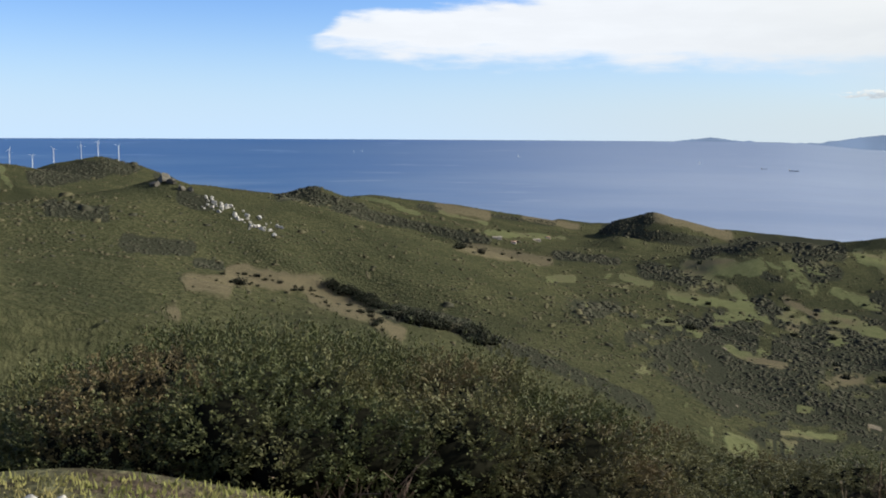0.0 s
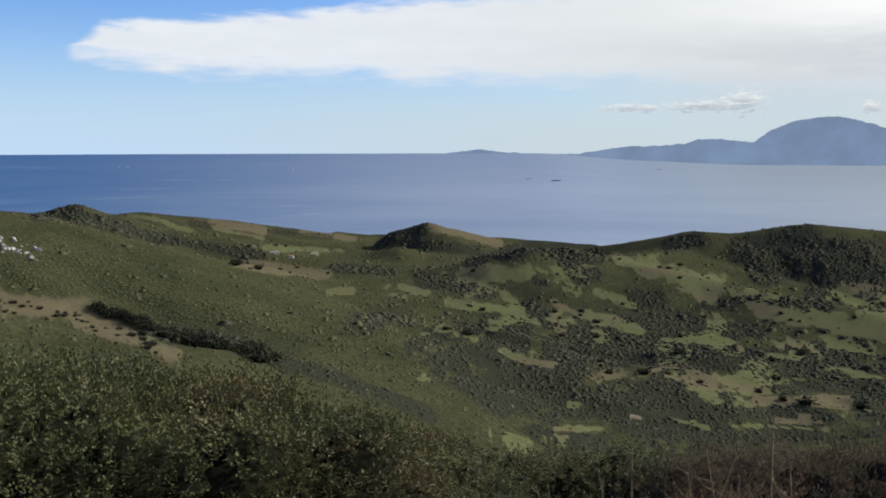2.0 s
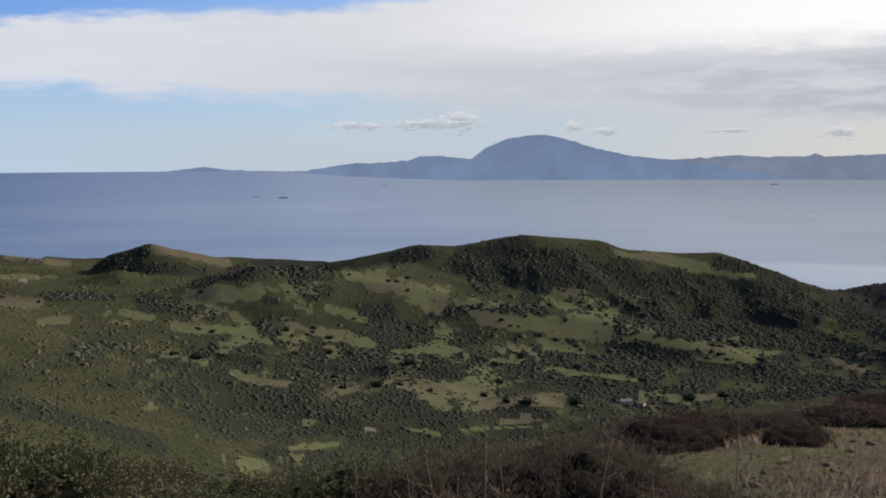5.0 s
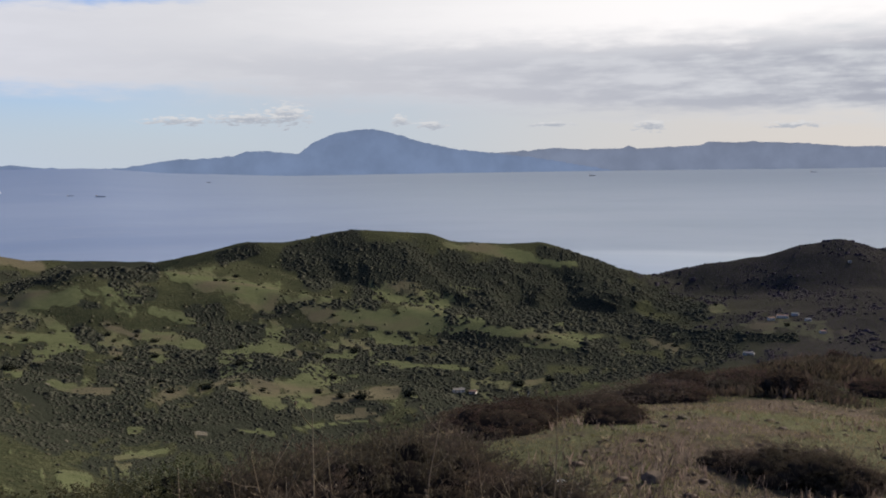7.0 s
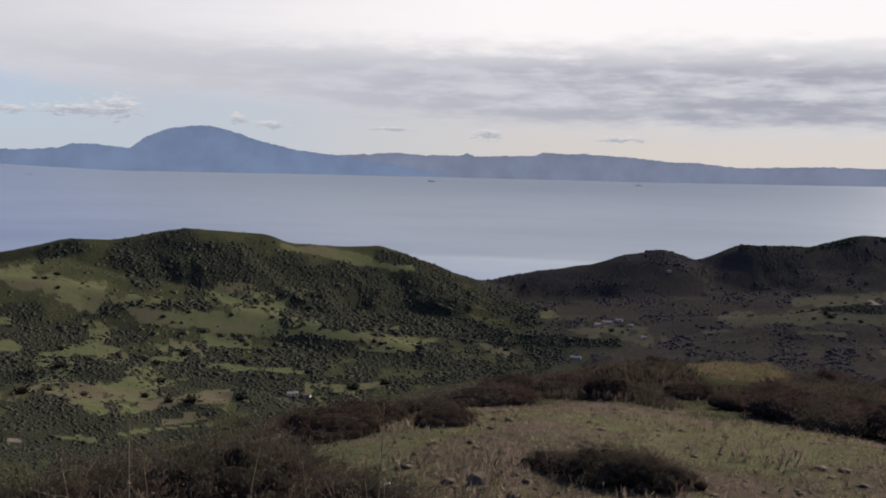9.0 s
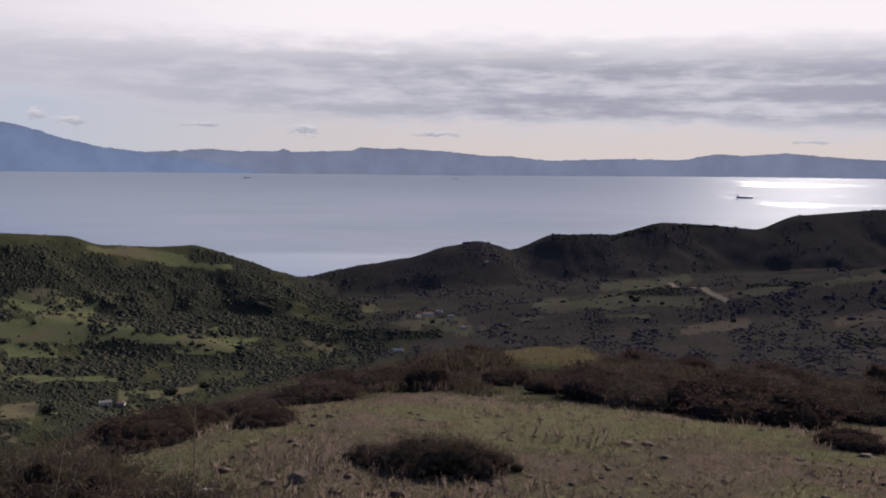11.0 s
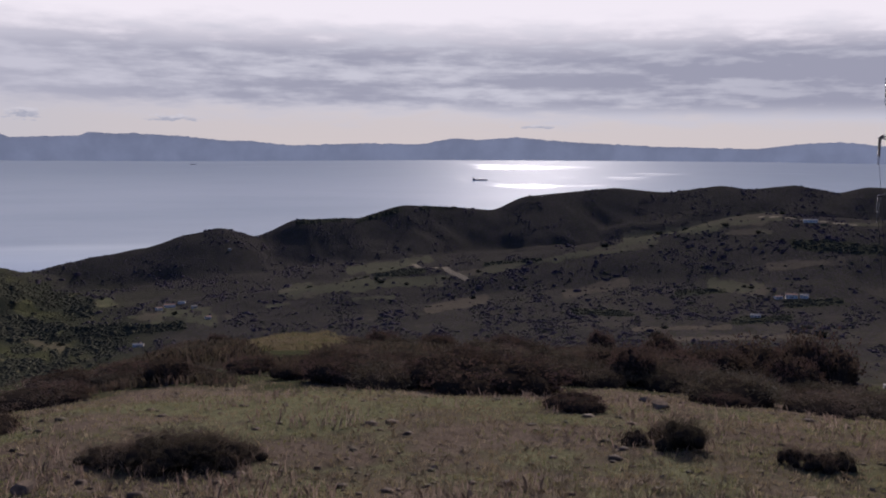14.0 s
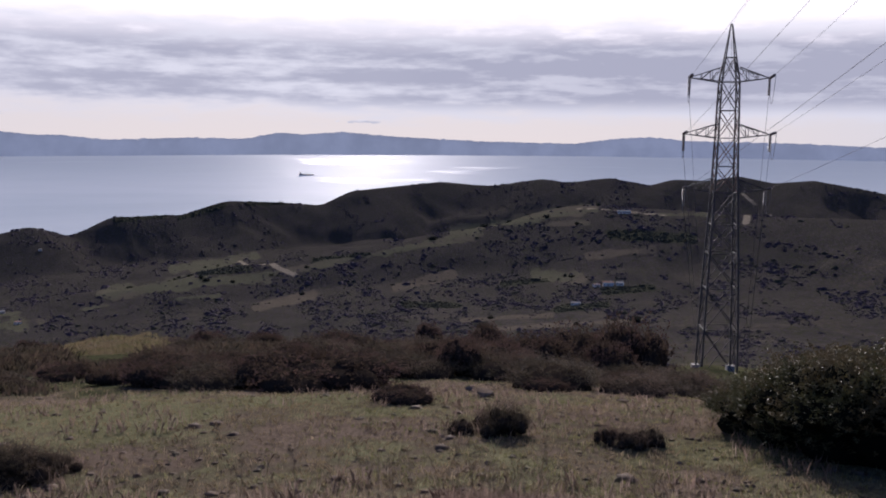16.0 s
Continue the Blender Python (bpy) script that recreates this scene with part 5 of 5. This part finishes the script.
def bare_shrub(name, label, where, size, mat, seed, twigs=26):
    q = random.Random(seed)
    ob = thing(name, where, label, "shrub", "leafless shrubs")
    for i in range(twigs):
        a, lean = q.uniform(0, 6.28), q.uniform(0.1, 0.75)
        d = Vector((math.cos(a) * lean, math.sin(a) * lean, 1)).normalized()
        n = size * q.uniform(0.6, 1.0)
        p = [d * n * t + Vector((q.uniform(-1, 1), q.uniform(-1, 1), q.uniform(-1, 1))) * 0.05 * n * (t > 0) for t in (0, .35, .7, 1)]
        lines = [(p, [0.012 * size, 0.009 * size, 0.006 * size, 0.003 * size])]
        for j in range(3):
            s0 = p[1].lerp(p[3], q.uniform(0, .8))
            e = s0 + (d + Vector((q.uniform(-1, 1), q.uniform(-1, 1), q.uniform(-.3, .6)))) * 0.2 * n
            lines.append(([s0, e], [0.006 * size, 0.002 * size]))
        hang("branch", tubes("branch", lines, mat, 4), ob)
    return ob


p = spot(44.8, -15.6)
bare_shrub("leafless_shrub", "bleached leafless shrub among dark bushes", p, 0.75, M_PALE, 3)
for b, d, z, k in ((-6.3, 6.6, 0.2, 1.15), (-3.8, 6.4, 0.0, 0.8), (3.4, 6.6, 0.0, 0.7)):
    x, y, _ = at(b, d)
    bare_shrub("dead_shrub", "dead reddish-grey twigs at the foot of the thicket", (x, y, ground_z(x, y)), k, M_DEADWOOD, int(40 + b), 22)


def rock(name, label, where, size, seed, mat=None, squash=0.6):
    q = random.Random(seed)
    bm = bmesh.new()
    bmesh.ops.create_icosphere(bm, subdivisions=3, radius=1.0)
    cuts = [(Vector((q.gauss(0, 1), q.gauss(0, 1), q.gauss(0, 1))).normalized(), q.uniform(0.45, 0.85)) for _ in range(11)]
    for v in bm.verts:
        w = v.co * (1 + 0.25 * noise.noise(v.co * 1.1 + Vector((seed * 3.1, 0, 0))))
        for n, far in cuts:            # broken faces
            w -= n * max(0.0, w.dot(n) - far)
        w += v.co * 0.05 * noise.noise(v.co * 4.0 + Vector((seed, 2, 0)))
        v.co = Vector((w.x * size, w.y * size * 0.8, w.z * size * squash)) * 1.3
    me = bpy.data.meshes.new(name)
    bm.to_mesh(me)
    bm.free()
    me.materials.append(mat or M_ROCK)
    ob = new(name, me)
    ob.matrix_basis = Matrix.Translation(where) @ pose(0, 0, size * 0.2, 0, 0, seed * 57)
    return tagged(ob, label, "rock", "rocks")


for i, (b, a, k) in enumerate(((47.0, -19.6, 0.19), (48.3, -19.7, 0.06), (52.5, -18.9, 0.17), (88.6, -14.8, 0.14), (89.6, -15.1, 0.24), (-21.0, -19.4, 0.06),
                               (-22.5, -19.2, 0.05), (46.2, -19.9, 0.12))):
    rock("rock", "weathered grey limestone rock lying in the grass", spot(b, a), k, i + 1, M_ROCK if k < 0.13 or k == 0.19 else M_STONE)
for i in range(24):
    b, d = rg.uniform(46, 108), math.exp(rg.uniform(math.log(10.5), math.log(28)))
    x, y, _ = at(b, d)
    rock("stone", "small pale stone in the grass", (x, y, ground_z(x, y)), rg.uniform(0.03, 0.08), 20 + i, M_STONE)
# ---- the outcrop on the ridge ----
for i in range(64):
    t = rg.uniform(0, 1)
    p = spot(-14.0 + 3.9 * t + rg.uniform(-.5, .5), -4.2 - 2.0 * t + rg.uniform(-.35, .35), 400)
    rock("boulder", "pale limestone boulder of the outcrop on the scrub ridge", p, rg.uniform(0.6, 2.4), 80 + i, M_ROCK, rg.uniform(0.6, 1.0))
for i, (b, a, k) in enumerate(((-16.5, -3.0, 6.0), (-16.0, -3.15, 4.5), (-17.0, -3.3, 4.2), (-15.5, -3.5, 3.5), (-16.3, -2.9, 3.6), (-15.0, -3.55, 2.8))):
    rock("crag", "dark weathered crag on top of the ridge", spot(b, a, 400), k, 130 + i, M_CRAG, 0.9)


# ================= the lattice pylon and its lines =================
M_STEEL = plain("weathered_steel", (0.038, 0.032, 0.031), 0.75, 0.2, 0.35, 3.0)
M_RUST = plain("rusty_steel", (0.11, 0.060, 0.045), 0.8, 0.2, 0.4, 3.0)
M_WIRE = plain("conductor", (0.07, 0.07, 0.075), 0.8, 0.2, 0.2, 2.0)
M_GLASSY = plain("insulator_glaze", (0.07, 0.05, 0.045), 0.25, 0.0, 0.2, 9.0)
M_CONCRETE = plain("concrete", (0.20, 0.185, 0.165), 0.9, 0, 0.25, 3.0)
FOOT = at(103.3, 88.0)
FOOT.z = rise(88.0, -13.2)
AHEAD = Vector((-0.999, 0.04, 0)).normalized()      # the way of the line, towards the viewer's hill
ACROSS = Vector((-AHEAD.y, AHEAD.x, 0))
DOWNHILL = at(104.2, 1.0)                           # and the way it goes on, down into the valley
pylon = thing("lattice_pylon", FOOT, "tall weathered steel lattice pylon on the slope", "pylon")
LEVELS = [0.0, 4.2, 7.9, 11.0, 13.6, 16.4, 18.7, 21.2, 23.6, 26.1, 28.2, 31.1]     # heights of the panel points
HALF = [1.58, 1.46, 1.34, 1.22, 1.10, 1.0, 0.92, 0.86, 0.82, 0.76, 0.45, 0.06]    # half widths there


def corner(i, k):
    sx, sy = ((1, 1), (1, -1), (-1, -1), (-1, 1))[k]
    return AHEAD * HALF[i] * sx + ACROSS * HALF[i] * sy + Vector((0, 0, LEVELS[i]))


def bar(name, p, q, w, parent, mat=M_STEEL):
    return hang(name, tubes(name, [([p, q], [w, w])], mat, 4), parent)


for k in range(4):
    hang("leg", tubes("leg", [([corner(i, k) + Vector((0, 0, -0.4 if i == 0 else 0)) for i in range(len(LEVELS))], [0.105] * 7 + [0.085] * 3 + [0.07, 0.05])], M_STEEL, 4), pylon)
    foot = box_bm(0.7, 0.7, 2.1, -1.7, 0.03, corner(0, k).x, corner(0, k).y)
    part("footing", foot, M_CONCRETE, pylon, "pale concrete footing")
    for i in range(len(LEVELS) - 1):
        n = (k + 1) % 4
        if i < 10:
            bar("brace", corner(i, k), corner(i + 1, n), 0.045, pylon, M_RUST if 5 <= i <= 7 else M_STEEL)
            bar("brace", corner(i, n), corner(i + 1, k), 0.045, pylon, M_RUST if 5 <= i <= 7 else M_STEEL)
        if i > 0:
            bar("girt", corner(i, k), corner(i, n), 0.045, pylon)
TIPS = []
for i, reach in ((5, 3.55), (7, 3.75), (9, 3.45)):
    for side in (1, -1):
        tip = ACROSS * reach * side + Vector((0, 0, LEVELS[i] + 0.35))
        arm = thing("cross_arm", (0, 0, 0), "", "")
        arm.parent = pylon
        for sx in (1, -1):
            lowp = AHEAD * HALF[i] * sx + ACROSS * HALF[i] * side + Vector((0, 0, LEVELS[i]))
            upp = AHEAD * HALF[i] * sx * 0.9 + ACROSS * HALF[i] * side * 0.95 + Vector((0, 0, LEVELS[i] + 1.25))
            bar("chord", lowp, tip, 0.06, arm)
            bar("tie", upp, tip, 0.05, arm)
            for t in (0.3, 0.62):
                bar("strut", lowp.lerp(tip, t), upp.lerp(tip, t), 0.032, arm)
                bar("strut", lowp.lerp(tip, t), upp.lerp(tip, t - 0.3), 0.032, arm)
        for t in (0.3, 0.62):
            a = AHEAD * HALF[i] + ACROSS * HALF[i] * side + Vector((0, 0, LEVELS[i]))
            b = AHEAD * -HALF[i] + ACROSS * HALF[i] * side + Vector((0, 0, LEVELS[i]))
            bar("strut", a.lerp(tip, t), b.lerp(tip, t), 0.03, arm)
        TIPS.append((tip, side))


def insulator(name, p, q, parent):
    """A string of glazed discs from p to q."""
    v = (q - p)
    pts, rad = [], []
    for j in range(12):
        for f, w in ((0.0, 0.03), (0.25, 0.13), (0.6, 0.13), (0.65, 0.03)):
            pts.append(p + v * ((j + f) / 12)); rad.append(w)
    return hang(name, tubes(name, [(pts, rad)], M_GLASSY, 8), parent)


def wire(name, label, p, q, sag, rad=0.022, steps=28):
    pts = [p.lerp(q, t / steps) - Vector((0, 0, 4 * sag * (t / steps) * (1 - t / steps))) for t in range(steps + 1)]
    ob = new(name, tubes(name, [(pts, [rad] * len(pts))], M_WIRE, 5))
    return tagged(ob, label, "power line", "power lines")


for tip, side in TIPS:
    near = tip + AHEAD * 1.7 + Vector((0, 0, 0.15))
    away = tip + DOWNHILL * 0.6 - Vector((0, 0, 1.5))
    insulator("insulator", tip, near, pylon)
    insulator("insulator", tip, away, pylon)
    loop = [near.lerp(away, t / 10) - Vector((0, 0, 5.6 * (t / 10) * (1 - t / 10))) + ACROSS * side * 0.1 for t in range(11)]
    hang("jumper", tubes("jumper", [(loop, [0.024] * 11)], M_WIRE, 5), pylon)
    wire("conductor", "dark aluminium conductor strung from the pylon", FOOT + near, FOOT + near + AHEAD * 150 + Vector((0, 0, 29)), 1.4, 0.012)
    wire("conductor", "dark aluminium conductor strung from the pylon", FOOT + away, FOOT + away + DOWNHILL * 260 - Vector((0, 0, 112)), 4.0, 0.016)
apex = Vector((0, 0, LEVELS[-1]))
wire("earth_wire", "thin earth wire from the pylon's peak", FOOT + apex, FOOT + apex + AHEAD * 150 + Vector((0, 0, 29)), 1.0, 0.011)
wire("earth_wire", "thin earth wire from the pylon's peak", FOOT + apex, FOOT + apex + DOWNHILL * 260 - Vector((0, 0, 112)), 3.0, 0.012)

# ================= wind turbines =================
M_WHITE = plain("white_paint", (0.78, 0.78, 0.76), 0.5, 0, 0.08, 0.4)


def turbine(where, tall, turn):
    ob = thing("wind_turbine", where, "slender white wind turbine on a distant hilltop", "wind turbine", "wind turbines")
    hang("tower", tubes("tower", [([(0, 0, -3), (0, 0, tall * 0.5), (0, 0, tall)], [0.75, 0.58, 0.42])], M_WHITE, 10), ob)
    bm = box_bm(1.3, 3.6, 1.3, tall, 0.25, 0, 0.4)
    part("nacelle", bm, M_WHITE, ob)
    bm = bmesh.new()
    bmesh.ops.create_cone(bm, segments=10, radius1=0.65, radius2=0.2, depth=1.4, cap_ends=True,
                          matrix=Matrix.Translation((0, -2.0, tall + 0.65)) @ pose(0, 0, 0, 90))
    hub = part("hub", bm, M_WHITE, ob)
    for i in range(3):
        a = radians(turn + 120 * i)
        u = Vector((math.sin(a), 0, math.cos(a)))
        c = Vector((0, -2.0, tall + 0.65))
        hang("blade", tubes("blade", [([c, c + u * 2.5, c + u * 9.5], [0.16, 0.26, 0.06])], M_WHITE, 5), hub)
    ob.matrix_basis = Matrix.Translation(where) @ pose(0, 0, 0, 0, 0, 35)
    return ob


for i, (b, foot, top) in enumerate(((-24.6, -1.94, -1.19), (-23.45, -2.16, -1.51), (-22.35, -1.8, -1.14), (-20.9, -1.65, -0.95), (-20.0, -1.5, -0.76), (-18.9, -1.6, -0.98))):
    d = 2330 if i < 2 else 2400
    x, y, _ = at(b, d)
    z = ground_z(x, y)
    turbine((x, y, z), rise(d, top) - z, 17 + 31 * i)

# ================= houses =================
M_WASH = plain("whitewash", (0.62, 0.54, 0.44), 0.95, 0, 0.12, 0.5)
M_TILE = plain("roof_tiles", (0.30, 0.16, 0.10), 0.9, 0, 0.35, 1.5)
M_SHEET = plain("pale_sheet_roof", (0.30, 0.26, 0.21), 0.95, 0, 0.2, 0.8, 0.05)
M_PANE = plain("dark_pane", (0.03, 0.035, 0.04), 0.15, 0, 0.2, 1.0)
M_DOOR = plain("door_wood", (0.12, 0.08, 0.05), 0.7, 0, 0.3, 2.0)


def house(where, w, d, h, turn, roof, label):
    ob = thing("house", where, label, "house", "houses in the valley")
    part("wall", box_bm(w, d, h + 1.5, -1.5, 0.05), M_WASH, ob)
    bm = bmesh.new()
    e, r = 0.4, min(w, d) * 0.22
    v = [bm.verts.new(c) for c in ((-w / 2 - e, -d / 2 - e, h), (w / 2 + e, -d / 2 - e, h), (w / 2 + e, d / 2 + e, h), (-w / 2 - e, d / 2 + e, h),
                                   (-w / 2 - e, 0, h + r), (w / 2 + e, 0, h + r))]
    for f in ((0, 1, 5, 4), (2, 3, 4, 5), (0, 4, 3), (1, 2, 5), (3, 2, 1, 0)):
        bm.faces.new([v[i] for i in f])
    bmesh.ops.recalc_face_normals(bm, faces=bm.faces[:])
    top = part("roof", bm, roof, ob)
    part("chimney", box_bm(0.6, 0.6, 1.4, h + r * 0.5, 0.03, w * 0.25, d * 0.1), M_WASH, top)
    part("door", box_bm(1.0, 0.12, 2.05, 0.0, 0.02, 0.3, -d / 2 - 0.03), M_DOOR, ob)
    for i in range(max(2, int(w / 3))):
        x = -w / 2 + w * (i + 0.5) / max(2, int(w / 3))
        if abs(x - 0.3) > 1.0:
            win = part("window", box_bm(1.15, 0.10, 1.25, 1.0, 0.02, x, -d / 2 - 0.02), M_PANE, ob)
            part("sill", box_bm(1.35, 0.2, 0.1, 0.9, 0.0, x, -d / 2 - 0.1), M_WASH, win)
    ob.matrix_basis = Matrix.Translation(where) @ pose(0, 0, 0, 0, 0, turn)
    return ob


for b, a, w, d, h, off, roof, label in (
        (3.3, -6.5, 22, 8, 4.5, 6, M_SHEET, "long white farm building on the coastal plain"), (4.3, -6.75, 12, 8, 4, -10, M_TILE, "small white house on the coastal plain"),
        (5.7, -6.6, 18, 9, 4, 15, M_SHEET, "white farm shed near the coast"), (6.4, -6.45, 10, 8, 4.5, 20, M_TILE, "small white house near the coast"),
        (41.0, -14.4, 15, 8, 4, 10, M_SHEET, "low white farmhouse among trees in the valley"), (41.9, -14.5, 9, 7, 3.5, -20, M_TILE, "small farm outbuilding among trees"),
        (60.1, -9.65, 22, 10, 5, 5, M_TILE, "white village house in the valley"), (60.8, -9.5, 14, 9, 5, -15, M_SHEET, "white village house in the valley"),
        (59.5, -9.8, 12, 8, 4.5, 25, M_TILE, "white village house in the valley"), (61.5, -9.75, 11, 8, 4, 10, M_SHEET, "small white house beside a pale field"),
        (58.3, -11.85, 17, 9, 4, -12, M_SHEET, "pale-roofed house below the scrub slope"), (62.3, -10.4, 10, 8, 4, 15, M_TILE, "small white house on the scrub slope"),
        (96.9, -8.5, 16, 9, 5, 5, M_TILE, "white farmhouse on the far slope"), (97.6, -8.45, 11, 8, 4, -10, M_SHEET, "white farm building on the far slope"),
        (96.2, -8.6, 10, 7, 4, 20, M_TILE, "small white farm building on the far slope"), (95.0, -9.75, 12, 7, 3.5, 0, M_SHEET, "long low white shed on the far slope"),
        (97.7, -4.15, 26, 9, 4.5, 3, M_SHEET, "pale flat building on the hill crest"), (63.6, -6.4, 10, 7, 4, 0, M_SHEET, "tiny white house on the dark hillside")):
    house(spot(b, a, 400), w * 0.75, d * 0.75, h * 0.75, -b + off, roof, label)

# ================= ships =================
M_HULL = plain("dark_hull", (0.06, 0.05, 0.055), 0.6, 0, 0.3, 0.2)
M_GREYHULL = plain("grey_hull", (0.20, 0.23, 0.28), 0.6, 0, 0.2, 0.2)
M_SAIL = plain("sailcloth", (0.85, 0.85, 0.83), 0.8, 0, 0.05, 0.5)


def sea_spot(bearing, angle):
    d = np.linspace(1800, 4630, 4000)
    z = sea_z(bearing, d)
    i = int(np.argmin(np.abs(z - rise(d, angle))))
    return at(bearing, d[i], z[i])


def ship(bearing, angle, long, turn, label, paint=None):
    ob = thing("cargo_ship", (0, 0, 0), label, "ship", "ships in the strait")
    bm = bmesh.new()
    long *= 0.8
    L, w, h = long / 2, long * 0.07, long * 0.055
    out = [(-L, w * .8), (L * .8, w), (L * 1.02, 0), (L * .8, -w), (-L, -w * .8)]
    lo = [bm.verts.new((x * .96, y * .85, -h * 0.6)) for x, y in out]
    hi = [bm.verts.new((x, y, h)) for x, y in out]
    for i in range(5):
        bm.faces.new((lo[i], lo[(i + 1) % 5], hi[(i + 1) % 5], hi[i]))
    bm.faces.new(hi); bm.faces.new(lo[::-1])
    bmesh.ops.recalc_face_normals(bm, faces=bm.faces[:])
    part("hull", bm, paint or M_HULL, ob)
    part("deckhouse", box_bm(long * .09, w * 1.6, h * 1.9, h, 0.2, -L * .8), M_WASH, ob)
    part("funnel", box_bm(long * .03, w * .5, h * 1.2, h * 2.8, 0.1, -L * .88), M_HULL, ob)
    for x in (-.3, .1, .5):
        part("mast", box_bm(long * .008, long * .008, h * 1.4, h, 0, L * x), M_HULL, ob)
    ob.matrix_basis = Matrix.Translation(sea_spot(bearing, angle)) @ pose(0, 0, 0, 0, 0, turn)


def yacht(bearing, angle, tall):
    ob = thing("sailing_boat", (0, 0, 0), "small white sailing boat far out at sea", "boat", "sailing boats")
    bm = box_bm(tall * .6, tall * .16, tall * .12, -tall * .04, tall * .03)
    part("hull", bm, M_WHITE, ob)
    part("mast", box_bm(tall * .02, tall * .02, tall, 0), M_WHITE, ob)
    bm = bmesh.new()
    q = [(0.02, 0.1), (0.34, 0.12), (0.02, 1.0)]
    a = [bm.verts.new((x * tall, -0.02 * tall * (z < .5), z * tall)) for x, z in q]
    c = [bm.verts.new((x * tall, 0.01 * tall, z * tall)) for x, z in q]
    for f in (a, c[::-1], (a[0], c[0], c[1], a[1]), (a[1], c[1], c[2], a[2]), (a[2], c[2], c[0], a[0])):
        bm.faces.new(f)
    part("sail", bm, M_SAIL, ob)
    ob.matrix_basis = Matrix.Translation(sea_spot(bearing, angle)) @ pose(0, 0, 0, 0, 0, -bearing + 10)


ship(78.6, -2.12, 84, -78, "dark laden tanker under way in the strait")
ship(20.3, -2.16, 50, -20, "grey cargo ship far out in the strait", M_GREYHULL)
ship(18.7, -2.08, 34, -15, "small grey cargo ship far out in the strait", M_GREYHULL)
ship(26.3, -1.5, 26, -30, "tiny dark ship near the far shore")
ship(49.2, -1.45, 40, -45, "tiny dark ship near the far shore")
ship(61.6, -1.35, 34, -60, "tiny dark ship near the far shore")
for b, a, k in ((4.5, -1.55, 13), (15.1, -1.85, 14), (-4.9, -1.28, 8), (-5.4, -1.3, 6)):
    yacht(b, a, k)
